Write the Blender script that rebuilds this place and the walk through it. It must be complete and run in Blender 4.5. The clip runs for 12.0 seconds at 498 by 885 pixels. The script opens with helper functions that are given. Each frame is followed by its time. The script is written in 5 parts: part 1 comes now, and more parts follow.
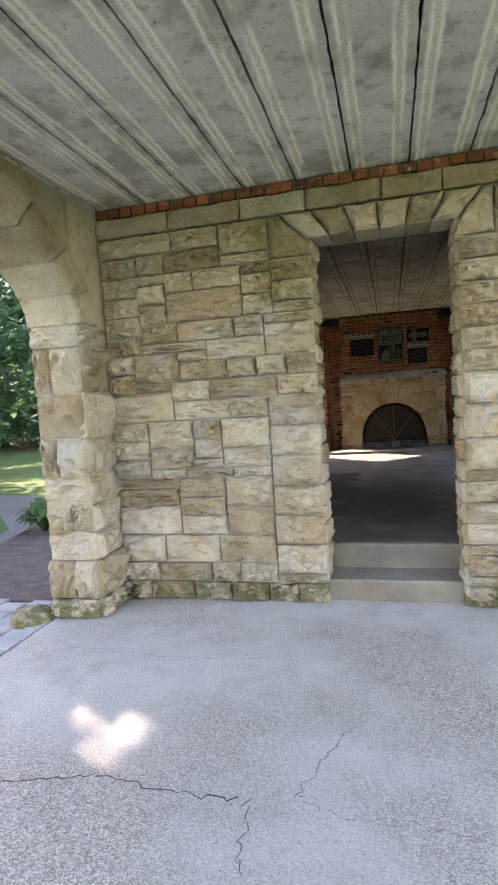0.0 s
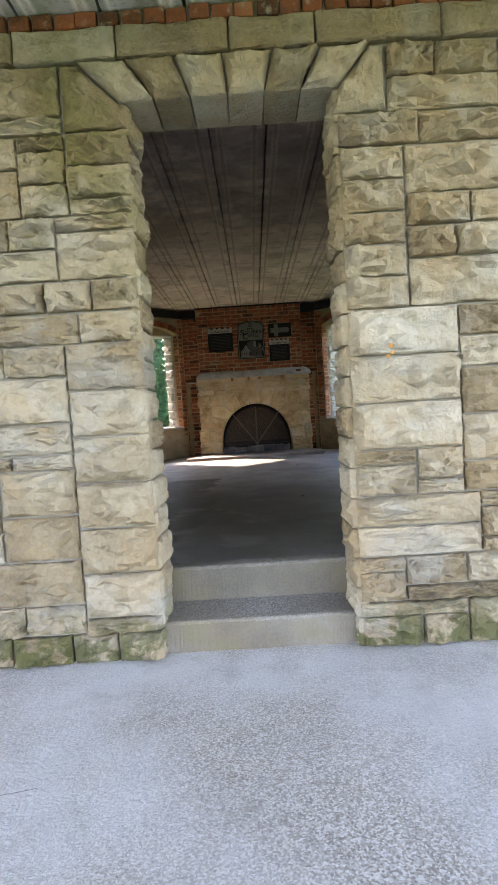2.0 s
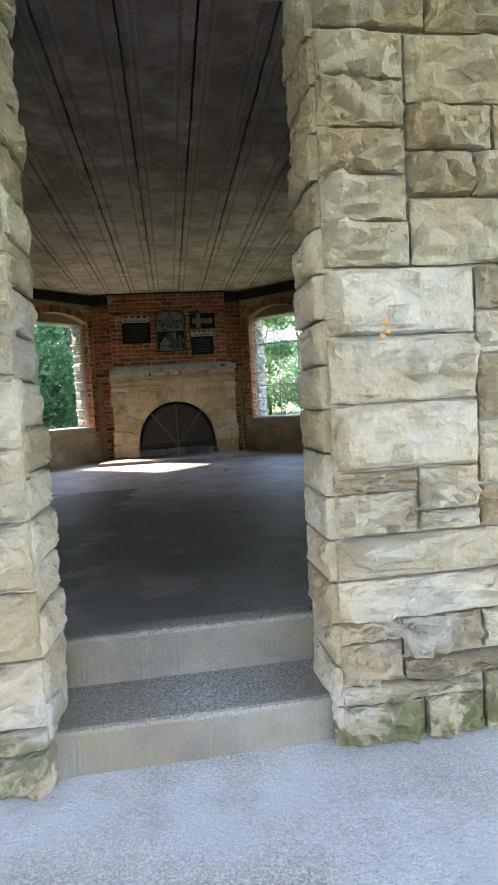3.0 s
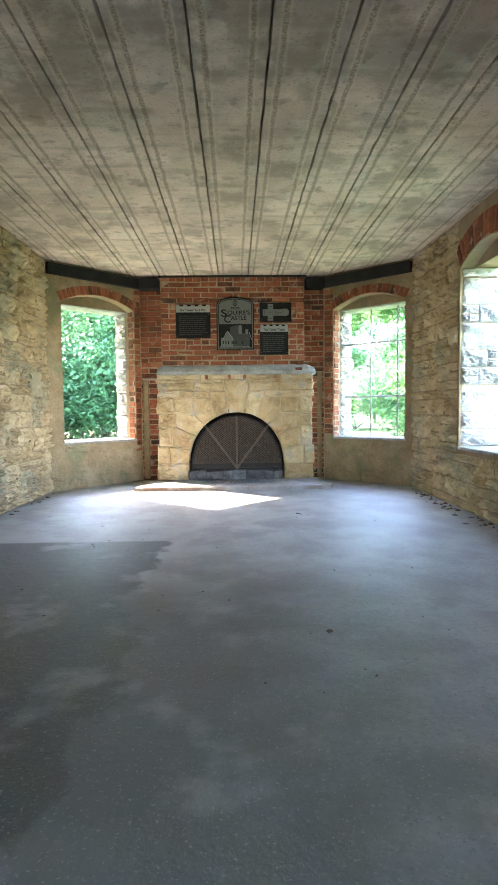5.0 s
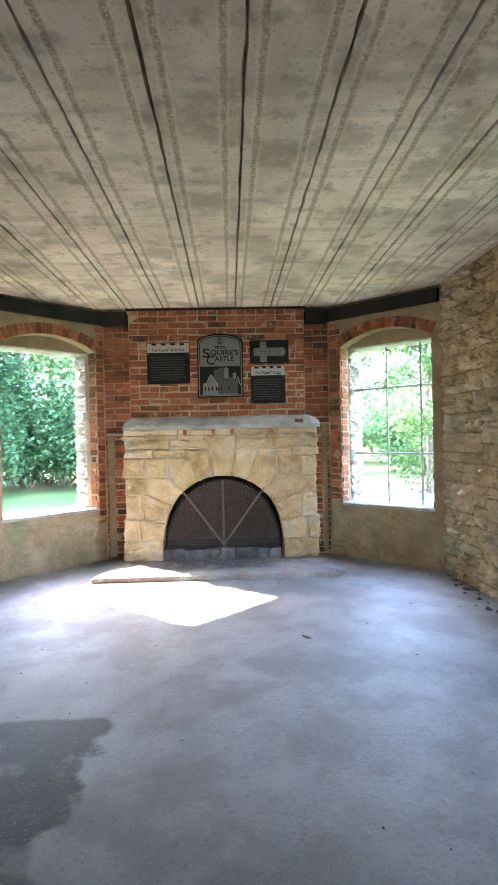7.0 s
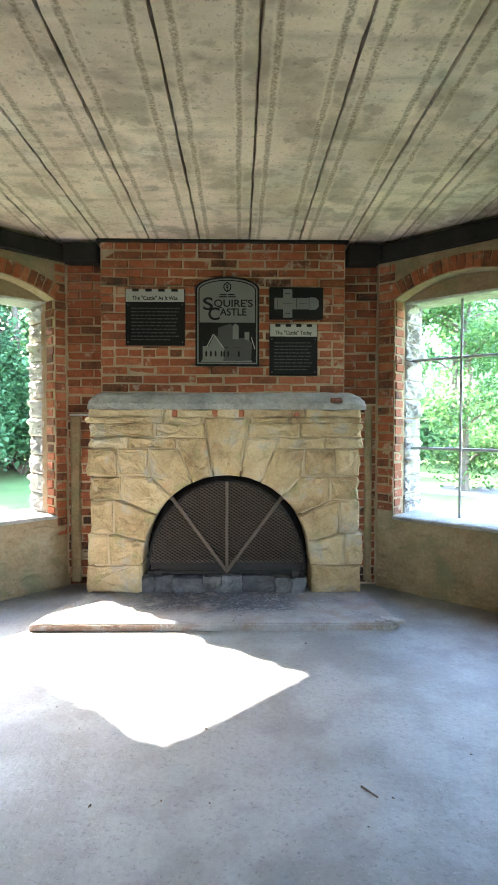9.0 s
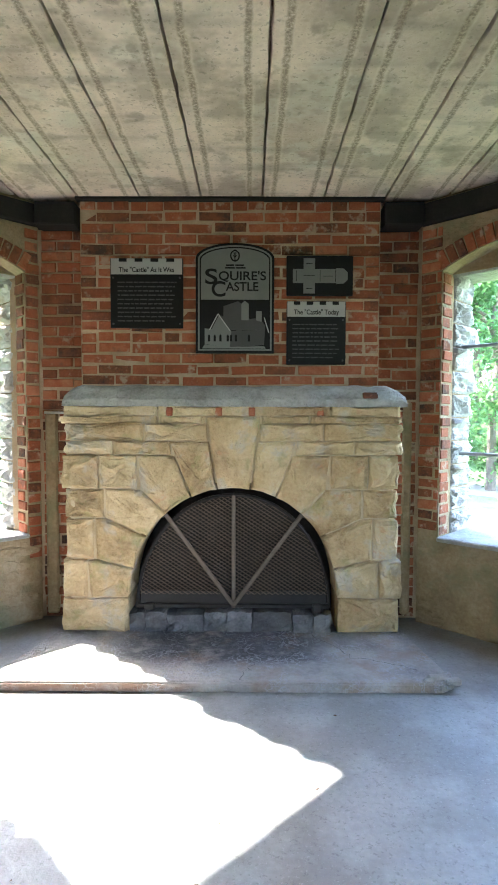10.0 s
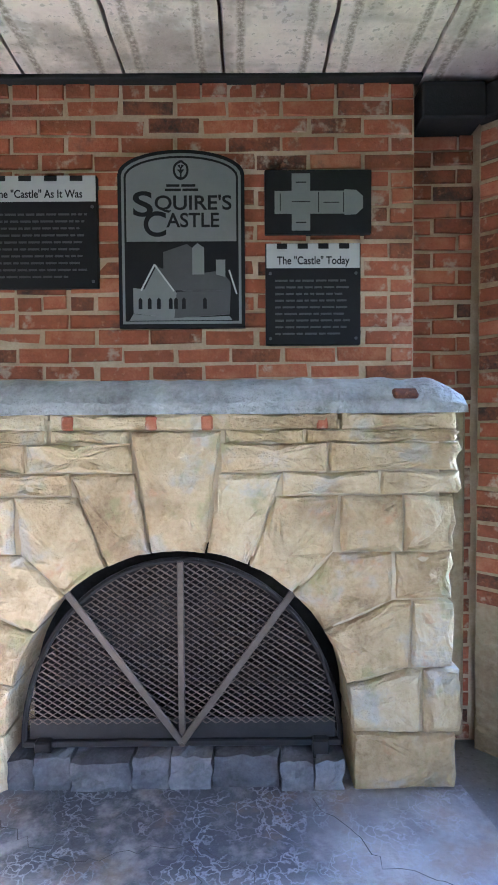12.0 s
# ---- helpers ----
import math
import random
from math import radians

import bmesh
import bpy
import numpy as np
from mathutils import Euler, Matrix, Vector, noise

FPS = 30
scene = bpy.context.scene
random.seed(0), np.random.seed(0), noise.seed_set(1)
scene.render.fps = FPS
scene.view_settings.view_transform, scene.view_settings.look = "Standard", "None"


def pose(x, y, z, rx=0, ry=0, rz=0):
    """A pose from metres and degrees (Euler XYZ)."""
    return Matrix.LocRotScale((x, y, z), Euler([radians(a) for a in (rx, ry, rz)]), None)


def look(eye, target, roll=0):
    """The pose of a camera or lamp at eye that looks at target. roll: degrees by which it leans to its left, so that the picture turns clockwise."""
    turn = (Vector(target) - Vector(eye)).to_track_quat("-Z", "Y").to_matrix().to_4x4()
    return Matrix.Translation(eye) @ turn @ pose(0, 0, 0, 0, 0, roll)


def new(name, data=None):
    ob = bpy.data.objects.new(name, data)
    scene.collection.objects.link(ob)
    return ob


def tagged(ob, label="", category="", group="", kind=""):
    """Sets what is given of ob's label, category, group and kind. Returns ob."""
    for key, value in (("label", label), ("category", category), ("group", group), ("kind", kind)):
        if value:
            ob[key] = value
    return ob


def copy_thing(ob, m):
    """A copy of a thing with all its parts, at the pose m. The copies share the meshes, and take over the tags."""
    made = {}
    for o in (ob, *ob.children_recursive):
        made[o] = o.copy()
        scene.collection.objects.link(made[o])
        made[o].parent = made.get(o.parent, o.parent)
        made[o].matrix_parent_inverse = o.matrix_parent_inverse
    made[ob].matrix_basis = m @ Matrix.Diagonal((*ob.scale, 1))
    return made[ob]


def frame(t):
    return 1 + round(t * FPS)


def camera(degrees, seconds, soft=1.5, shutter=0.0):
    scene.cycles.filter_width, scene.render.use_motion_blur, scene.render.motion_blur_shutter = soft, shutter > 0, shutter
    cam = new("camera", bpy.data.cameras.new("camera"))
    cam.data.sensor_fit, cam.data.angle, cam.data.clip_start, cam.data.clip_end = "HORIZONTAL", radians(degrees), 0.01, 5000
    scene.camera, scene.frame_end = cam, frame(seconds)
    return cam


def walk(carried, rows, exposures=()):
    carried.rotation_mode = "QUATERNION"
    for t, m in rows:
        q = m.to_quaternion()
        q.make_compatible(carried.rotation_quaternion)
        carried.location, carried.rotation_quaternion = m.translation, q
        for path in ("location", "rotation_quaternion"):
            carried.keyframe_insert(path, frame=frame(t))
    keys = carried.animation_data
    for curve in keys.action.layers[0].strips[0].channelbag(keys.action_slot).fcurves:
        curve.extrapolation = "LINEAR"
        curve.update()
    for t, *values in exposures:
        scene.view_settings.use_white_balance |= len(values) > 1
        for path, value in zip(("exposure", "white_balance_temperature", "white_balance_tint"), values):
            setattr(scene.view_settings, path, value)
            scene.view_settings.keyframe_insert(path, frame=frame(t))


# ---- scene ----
cam = camera(48.2, 12.0, 1.7)
PATH = [
    (0, (-0.042, -0.638, 1.512), (-0.542, 1.292, 1.351), -3.7),
    (0.5, (-0.085, -0.372, 1.471), (-0.494, 1.578, 1.302), -4.1),
    (1, (-0.051, -0.072, 1.353), (-0.364, 1.896, 1.185), -4.0),
    (1.5, (-0.053, 0.3, 1.23), (-0.213, 2.289, 1.101), -2.6),
    (2, (-0.039, 0.685, 1.176), (-0.063, 2.68, 1.049), -3.6),
    (2.5, (-0.038, 1.109, 1.191), (0.028, 3.103, 1.048), -3.9),
    (3, (-0.088, 1.536, 1.192), (0.181, 3.512, 1.038), -3.3),
    (3.5, (-0.113, 1.942, 1.17), (0.147, 3.916, 0.987), -2.2),
    (5.3, (-0.004, 3.687, 1.343), (0.028, 5.685, 1.245), -0.5),
    (5.5, (0.009, 3.817, 1.394), (0.043, 5.815, 1.314), -0.4),
    (6, (0.038, 4.114, 1.459), (0.063, 6.113, 1.416), -0.5),
    (6.5, (0.049, 4.506, 1.574), (0.094, 6.505, 1.554), -0.9),
    (6.7, (0.069, 4.625, 1.613), (0.136, 6.623, 1.596), -1.4),
    (8.3, (0.054, 5.927, 1.57), (0.112, 7.926, 1.524), -0.2),
    (8.5, (0.073, 6.086, 1.569), (0.117, 8.085, 1.521), -0.2),
    (9, (0.082, 6.461, 1.595), (0.116, 8.46, 1.529), 0.1),
    (9.5, (0.081, 6.859, 1.629), (0.093, 8.858, 1.547), 0.3),
    (10, (0.094, 7.23, 1.641), (0.085, 9.228, 1.549), 0.2),
    (10.5, (0.104, 7.57, 1.662), (0.053, 9.567, 1.56), -0.3),
    (11, (0.124, 7.915, 1.72), (0.045, 9.909, 1.597), -0.2),
    (11.5, (0.209, 8.25, 1.723), (0.125, 10.244, 1.595), -0.2),
    (12, (0.23, 8.534, 1.675), (0.239, 10.532, 1.598), -0.4),
]
EXPOSURES = [(0, 3.5, 7850, 25), (0.5, 3.53, 8050, 24), (1.5, 3.72, 7800, 25), (2.5, 3.84, 7400, 22), (3.5, 3.97, 6850, 19),
             (5.4, 5.92, 6650, 13), (6, 5.82, 6600, 29), (6.5, 5.77, 6500, 26), (8.5, 5.42, 6650, 11), (10.5, 5.4, 6150, 16),
             (11.5, 5.86, 5800, 25), (12, 5.95, 5350, 25)]
walk(cam, [(t, look(eye, target, roll)) for t, eye, target, roll in PATH], EXPOSURES)

# ---- world and sun ----
SUN_AZ = Vector((-0.763, 0.646, 0.0)).normalized()
SUN_EL = radians(39)
world = bpy.data.worlds.new("sky")
scene.world = world
world.use_nodes = True
wn = world.node_tree
sky = wn.nodes.new("ShaderNodeTexSky")
sky.sky_type, sky.sun_disc = "NISHITA", False
sky.sun_elevation, sky.sun_rotation = SUN_EL, math.atan2(SUN_AZ.x, SUN_AZ.y)
sky.air_density, sky.dust_density = 1.0, 1.0
wn.nodes["Background"].inputs["Strength"].default_value = 0.15
wn.links.new(sky.outputs[0], wn.nodes["Background"].inputs["Color"])
sun = new("sun", bpy.data.lights.new("sun", "SUN"))
sun.data.energy, sun.data.angle, sun.data.color = 2.1, radians(0.6), (1.0, 0.94, 0.84)
sun.matrix_world = look(SUN_AZ * math.cos(SUN_EL) * 30 + Vector((0, 0, math.sin(SUN_EL) * 30)), (0, 0, 0))


# ---- materials ----
def material(name, stops, scale=6.0, fine=60.0, rough=0.85, bump=0.3, dist=0.01, metal=0.0, spread=0.0, stains_shade=(), contrast=0.35, spec=0.4):
    """stops: colours from dark to light; spread: how far each piece shifts along them; stains: (colour, scale, low, high, amount, mask)."""
    m = bpy.data.materials.new(name)
    m.use_nodes = True
    nt = m.node_tree
    nd, lk = nt.nodes, nt.links
    bsdf = nd["Principled BSDF"]
    bsdf.inputs["Roughness"].default_value, bsdf.inputs["Metallic"].default_value = rough, metal
    bsdf.inputs["Specular IOR Level"].default_value = spec
    geo = nd.new("ShaderNodeNewGeometry")
    pos = geo.outputs["Position"]

    def noise_at(sc, detail=5.0, rg=0.6):
        n = nd.new("ShaderNodeTexNoise")
        n.inputs["Scale"].default_value, n.inputs["Detail"].default_value, n.inputs["Roughness"].default_value = sc, detail, rg
        lk.new(pos, n.inputs["Vector"])
        return n.outputs["Fac"]

    def math_node(op, a, b):
        n = nd.new("ShaderNodeMath")
        n.operation = op
        for socket, v in zip(n.inputs, (a, b)):
            if isinstance(v, (int, float)):
                socket.default_value = v
            else:
                lk.new(v, socket)
        return n.outputs[0]

    def ranged(v, low, high):
        n = nd.new("ShaderNodeMapRange")
        n.interpolation_type = "SMOOTHSTEP"
        lk.new(v, n.inputs["Value"])
        n.inputs["From Min"].default_value, n.inputs["From Max"].default_value = low, high
        return n.outputs["Result"]

    big, small = noise_at(scale), noise_at(fine, 3.0)
    fac = math_node("ADD", math_node("MULTIPLY", math_node("SUBTRACT", big, 0.5), contrast * 3), 0.5)
    fac = math_node("ADD", fac, math_node("MULTIPLY", math_node("SUBTRACT", small, 0.5), contrast * 1.2))
    if spread:
        info = nd.new("ShaderNodeObjectInfo")
        isl = geo.outputs["Random Per Island"]
        r = math_node("FRACT", math_node("ADD", info.outputs["Random"], isl), 0.0)
        fac = math_node("ADD", fac, math_node("MULTIPLY", math_node("SUBTRACT", r, 0.5), spread * 2))
    ramp = nd.new("ShaderNodeValToRGB")
    el = ramp.color_ramp.elements
    while len(el) < len(stops):
        el.new(0.5)
    for i, c in enumerate(stops):
        el[i].position, el[i].color = i / (len(stops) - 1), (*c, 1)
    lk.new(fac, ramp.inputs[0])
    colour = ramp.outputs[0]
    for c, sc, low, high, amount, mask in stains_shade:
        f = math_node("MULTIPLY", ranged(noise_at(sc, 4.0), low, high), amount)
        if mask:
            sep = nd.new("ShaderNodeSeparateXYZ")
            lk.new(pos, sep.inputs[0])
            for axis, lo, hi, *ragged in mask:
                v = sep.outputs[axis]
                if ragged:
                    v = math_node("ADD", v, math_node("MULTIPLY", math_node("SUBTRACT", noise_at(1.6, 7.0, 0.62), 0.5), ragged[0]))
                f = math_node("MULTIPLY", f, ranged(v, lo, hi))
        mix = nd.new("ShaderNodeMix")
        mix.data_type = "RGBA"
        lk.new(f, mix.inputs["Factor"])
        lk.new(colour, mix.inputs["A"])
        mix.inputs["B"].default_value = (*c, 1)
        colour = mix.outputs["Result"]
    lk.new(colour, bsdf.inputs["Base Color"])
    if bump:
        b = nd.new("ShaderNodeBump")
        b.inputs["Strength"].default_value, b.inputs["Distance"].default_value = bump, dist
        h = math_node("ADD", math_node("MULTIPLY", noise_at(fine * 0.35, 6.0, 0.65), 1.0), math_node("MULTIPLY", small, 0.35))
        lk.new(h, b.inputs["Height"])
        lk.new(b.outputs[0], bsdf.inputs["Normal"])
    return m


MOSS = (0.075, 0.085, 0.022)
STONE = material("sandstone", [(0.12, 0.085, 0.052), (0.28, 0.215, 0.135), (0.42, 0.355, 0.26), (0.55, 0.50, 0.42)], 3.5, 60, 0.92, 1.0, 0.03, spread=0.26, contrast=0.26,
                 stains_shade=[((0.38, 0.27, 0.15), 2.6, 0.48, 0.64, 0.45, ()), ((0.37, 0.36, 0.33), 2.2, 0.5, 0.68, 0.5, ()), ((0.15, 0.115, 0.075), 11.0, 0.6, 0.72, 0.35, ()),
                         (MOSS, 9.0, 0.4, 0.54, 0.85, ((2, 0.34, 0.03, 0.3),)), ((0.15, 0.145, 0.04), 3.0, 0.42, 0.6, 0.5, ((0, -1.2, -0.82), (0, -0.38, -0.57), (2, 1.45, 2.1))),
                         ((0.24, 0.20, 0.08), 4.0, 0.46, 0.64, 0.2, ((2, 2.7, 2.85),)), ((0.11, 0.085, 0.055), 6.0, 0.58, 0.7, 0.35, ())])
PALE_STONE = material("pale grey reveal stone", [(0.27, 0.26, 0.24), (0.45, 0.44, 0.42), (0.58, 0.57, 0.55)], 5, 60, 0.92, 1.0, 0.025, spread=0.2, contrast=0.45,
                      stains_shade=[((0.40, 0.31, 0.20), 4.0, 0.55, 0.7, 0.5, ())])
MORTAR = material("lime mortar", [(0.13, 0.12, 0.105), (0.25, 0.235, 0.21), (0.36, 0.34, 0.31)], 5, 90, 0.95, 0.6, 0.006)
ROOM_MORTAR = material("tan wall mortar", [(0.15, 0.105, 0.06), (0.29, 0.215, 0.13), (0.42, 0.33, 0.22)], 4, 60, 0.95, 0.7, 0.012)
RUBBLE = material("rubble stone", [(0.20, 0.135, 0.07), (0.40, 0.29, 0.165), (0.52, 0.405, 0.25), (0.60, 0.50, 0.36)], 5, 45, 0.92, 0.7, 0.02, spread=0.2,
                  stains_shade=[((0.24, 0.25, 0.20), 2.0, 0.5, 0.65, 0.6, ())])
HEARTHSTONE = material("fireplace sandstone", [(0.25, 0.165, 0.085), (0.47, 0.345, 0.19), (0.58, 0.455, 0.275), (0.63, 0.54, 0.39)], 5, 60, 0.9, 1.0, 0.02, spread=0.24, contrast=0.42,
                       stains_shade=[((0.36, 0.36, 0.35), 5.0, 0.54, 0.66, 0.5, ()), ((0.27, 0.18, 0.10), 3.5, 0.55, 0.68, 0.6, ()), ((0.28, 0.28, 0.12), 8.0, 0.56, 0.7, 0.5, ()), ((0.5, 0.25, 0.13), 9.0, 0.6, 0.72, 0.5, ())])
BRICK = material("red brick", [(0.05, 0.028, 0.02), (0.21, 0.066, 0.03), (0.32, 0.092, 0.042), (0.42, 0.165, 0.085)], 12, 90, 0.88, 0.8, 0.008, spread=0.36,
                 stains_shade=[((0.46, 0.38, 0.29), 11.0, 0.58, 0.7, 0.65, ()), ((0.06, 0.04, 0.03), 6.0, 0.58, 0.7, 0.6, ()), ((0.40, 0.19, 0.11), 30.0, 0.58, 0.7, 0.5, ())], contrast=0.34)
BRICK_MORTAR = material("pale brick mortar", [(0.22, 0.145, 0.09), (0.41, 0.30, 0.20), (0.62, 0.51, 0.39)], 5, 110, 0.95, 0.6, 0.006)
PLASTER = material("old wall plaster", [(0.14, 0.095, 0.052), (0.30, 0.22, 0.13), (0.43, 0.35, 0.24)], 3.4, 45, 0.92, 0.9, 0.02, contrast=0.48,
                   stains_shade=[((0.16, 0.18, 0.10), 3.0, 0.5, 0.66, 0.6, ()), ((0.34, 0.14, 0.08), 4.0, 0.66, 0.75, 0.6, ())])
# the entry masked from y 7.1 to 6.0 paints light falloff near the door
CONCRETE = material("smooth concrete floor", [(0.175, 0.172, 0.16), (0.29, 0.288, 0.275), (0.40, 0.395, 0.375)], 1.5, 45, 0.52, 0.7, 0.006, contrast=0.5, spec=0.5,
                    stains_shade=[((0.17, 0.16, 0.145), 2.6, 0.42, 0.62, 0.6, ()), ((0.045, 0.046, 0.04), 1.7, 0.2, 0.3, 0.95, ((0, -0.5, -0.58, 1.0), (1, 7.42, 7.37, 0.12))), ((0.075, 0.077, 0.066), 1.2, 0.26, 0.46, 0.75, ((1, 7.1, 6.0, 0.9), (0, 1.3, -0.4, 0.8))),
                            ((0.12, 0.115, 0.11), 70.0, 0.56, 0.68, 0.5, ()), ((0.40, 0.39, 0.38), 95.0, 0.58, 0.7, 0.4, ()), ((0.36, 0.35, 0.335), 2.4, 0.56, 0.7, 0.35, ())])


def pebbled(m, scale, amount, low, high, top_only=False):
    """Show the stones of a washed concrete, where the wear has bared them."""
    nt = m.node_tree
    nd, lk = nt.nodes, nt.links
    bsdf = nd["Principled BSDF"]
    src = bsdf.inputs["Base Color"].links[0].from_socket
    geo, vor, big = nd.new("ShaderNodeNewGeometry"), nd.new("ShaderNodeTexVoronoi"), nd.new("ShaderNodeTexNoise")
    vor.inputs["Scale"].default_value, big.inputs["Scale"].default_value, big.inputs["Detail"].default_value = scale, 0.7, 4.0
    for n in (vor, big):
        lk.new(geo.outputs["Position"], n.inputs["Vector"])
    sep = nd.new("ShaderNodeSeparateColor")
    lk.new(vor.outputs["Color"], sep.inputs[0])
    ramp = nd.new("ShaderNodeValToRGB")
    el = ramp.color_ramp.elements
    for i, c in enumerate(((0.11, 0.09, 0.075), (0.33, 0.285, 0.245), (0.50, 0.475, 0.45), (0.80, 0.78, 0.76))):
        if i > 1:
            el.new(0.5)
        el[i].position, el[i].color = (0.0, 0.35, 0.7, 1.0)[i], (*c, 1)
    lk.new(sep.outputs[0], ramp.inputs[0])
    rng_ = nd.new("ShaderNodeMapRange")
    lk.new(big.outputs["Fac"], rng_.inputs["Value"])
    rng_.inputs["From Min"].default_value, rng_.inputs["From Max"].default_value, rng_.inputs["To Max"].default_value = low, high, amount
    mix = nd.new("ShaderNodeMix")
    mix.data_type = "RGBA"
    lk.new(rng_.outputs["Result"], mix.inputs["Factor"])
    if top_only:
        axes, up = nd.new("ShaderNodeSeparateXYZ"), nd.new("ShaderNodeMath")
        up.operation = "MULTIPLY"
        lk.new(geo.outputs["True Normal"], axes.inputs[0])
        lk.new(axes.outputs[2], up.inputs[0])
        lk.new(rng_.outputs["Result"], up.inputs[1])
        up.use_clamp = True
        lk.new(up.outputs[0], mix.inputs["Factor"])
    lk.new(src, mix.inputs["A"])
    lk.new(ramp.outputs[0], mix.inputs["B"])
    lk.new(mix.outputs["Result"], bsdf.inputs["Base Color"])
    return m


AGGREGATE = material("washed aggregate concrete", [(0.30, 0.285, 0.265), (0.50, 0.48, 0.46), (0.62, 0.60, 0.58)], 1.2, 120, 0.75, 1.0, 0.008, contrast=0.4,
                     stains_shade=[((0.30, 0.255, 0.205), 0.7, 0.4, 0.6, 0.75, ()), ((0.24, 0.21, 0.175), 3.0, 0.52, 0.7, 0.4, ()), ((0.50, 0.48, 0.46), 90.0, 0.6, 0.68, 0.6, ()), ((0.10, 0.09, 0.085), 75.0, 0.6, 0.7, 0.55, ())])
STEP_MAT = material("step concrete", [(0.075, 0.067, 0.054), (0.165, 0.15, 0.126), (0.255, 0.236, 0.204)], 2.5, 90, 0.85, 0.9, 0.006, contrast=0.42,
                    stains_shade=[((0.14, 0.15, 0.08), 4.0, 0.52, 0.68, 0.6, ()), ((0.17, 0.13, 0.085), 2.0, 0.45, 0.65, 0.5, ())])
pebbled(AGGREGATE, 170, 0.55, 0.36, 0.6)
pebbled(STEP_MAT, 210, 0.5, 0.35, 0.6, True)
SLATE = material("sooty hearth slab", [(0.19, 0.175, 0.165), (0.36, 0.335, 0.305), (0.50, 0.465, 0.425)], 5, 45, 0.75, 1.0, 0.02, contrast=0.42,
                 stains_shade=[((0.05, 0.054, 0.066), 9.0, 0.3, 0.5, 0.85, ((0, -0.75, -0.45, 0.3), (0, 0.6, 0.35, 0.3), (1, 9.95, 10.12, 0.2))), ((0.13, 0.13, 0.14), 3.0, 0.4, 0.6, 0.5, ((1, 10.0, 10.3),)),
                         ((0.30, 0.20, 0.13), 4.0, 0.5, 0.66, 0.5, ()), ((0.20, 0.10, 0.06), 5.0, 0.3, 0.5, 0.8, ((1, 9.824, 9.819), (0, -0.1, -0.3)))])


def veined(m, scale, colour, amount):
    """A net of pale scratches where soot has flaked from the slab."""
    nt = m.node_tree
    nd, lk = nt.nodes, nt.links
    bsdf = nd["Principled BSDF"]
    src = bsdf.inputs["Base Color"].links[0].from_socket
    geo, warp, add, vor = nd.new("ShaderNodeNewGeometry"), nd.new("ShaderNodeTexNoise"), nd.new("ShaderNodeVectorMath"), nd.new("ShaderNodeTexVoronoi")
    warp.inputs["Scale"].default_value, warp.inputs["Detail"].default_value = 9.0, 4.0
    lk.new(geo.outputs["Position"], warp.inputs["Vector"])
    add.operation = "MULTIPLY_ADD"
    lk.new(warp.outputs["Color"], add.inputs[0])
    add.inputs[1].default_value = (0.3, 0.3, 0.3)
    lk.new(geo.outputs["Position"], add.inputs[2])
    vor.feature = "DISTANCE_TO_EDGE"
    vor.inputs["Scale"].default_value = scale
    lk.new(add.outputs[0], vor.inputs["Vector"])
    edge, patch, both, mix = nd.new("ShaderNodeMapRange"), nd.new("ShaderNodeMapRange"), nd.new("ShaderNodeMath"), nd.new("ShaderNodeMix")
    edge.inputs["From Min"].default_value, edge.inputs["From Max"].default_value = 0.09, 0.01
    lk.new(vor.outputs["Distance"], edge.inputs["Value"])
    patch.inputs["From Min"].default_value, patch.inputs["From Max"].default_value, patch.inputs["To Max"].default_value = 0.42, 0.6, amount
    lk.new(warp.outputs["Fac"], patch.inputs["Value"])
    both.operation = "MULTIPLY"
    lk.new(edge.outputs["Result"], both.inputs[0])
    lk.new(patch.outputs["Result"], both.inputs[1])
    mix.data_type = "RGBA"
    lk.new(both.outputs[0], mix.inputs["Factor"])
    lk.new(src, mix.inputs["A"])
    mix.inputs["B"].default_value = (*colour, 1)
    lk.new(mix.outputs["Result"], bsdf.inputs["Base Color"])


veined(SLATE, 17, (0.40, 0.40, 0.41), 0.75)
SOOT = material("sooty stone", [(0.035, 0.034, 0.035), (0.125, 0.123, 0.128), (0.29, 0.28, 0.275)], 9, 70, 0.8, 0.6, 0.01, spread=0.2)
FIREBOX = material("black firebox brick", [(0.008, 0.007, 0.007), (0.02, 0.018, 0.017), (0.045, 0.04, 0.037)], 7, 60, 0.9, 0.6, 0.01)
FIRE_MORTAR = material("buff mortar", [(0.34, 0.26, 0.16), (0.50, 0.40, 0.26), (0.58, 0.49, 0.35)], 6, 90, 0.95, 0.5, 0.006)
CEMENT = material("mantel cement", [(0.18, 0.18, 0.165), (0.36, 0.36, 0.34), (0.50, 0.50, 0.475)], 8, 60, 0.9, 1.0, 0.03, contrast=0.5)
IRON = material("black iron", [(0.012, 0.011, 0.011), (0.03, 0.028, 0.027)], 20, 150, 0.55, 0.2, 0.002, metal=0.3)
RUST = material("dull brown steel", [(0.07, 0.055, 0.043), (0.14, 0.115, 0.093)], 20, 150, 0.5, 0.2, 0.002, metal=0.4)
MESH_STEEL = material("dark brown expanded steel", [(0.06, 0.045, 0.036), (0.14, 0.108, 0.086)], 20, 150, 0.7, 0.2, 0.002, spec=0.2)
BEAM = material("black painted beam", [(0.008, 0.008, 0.008), (0.02, 0.019, 0.018), (0.04, 0.037, 0.033)], 8, 90, 0.75, 0.3, 0.005, spec=0.15)
GREY_STEEL = material("grey window bar", [(0.22, 0.22, 0.22), (0.36, 0.36, 0.36)], 20, 120, 0.6, 0.1, 0.002, metal=0.2)
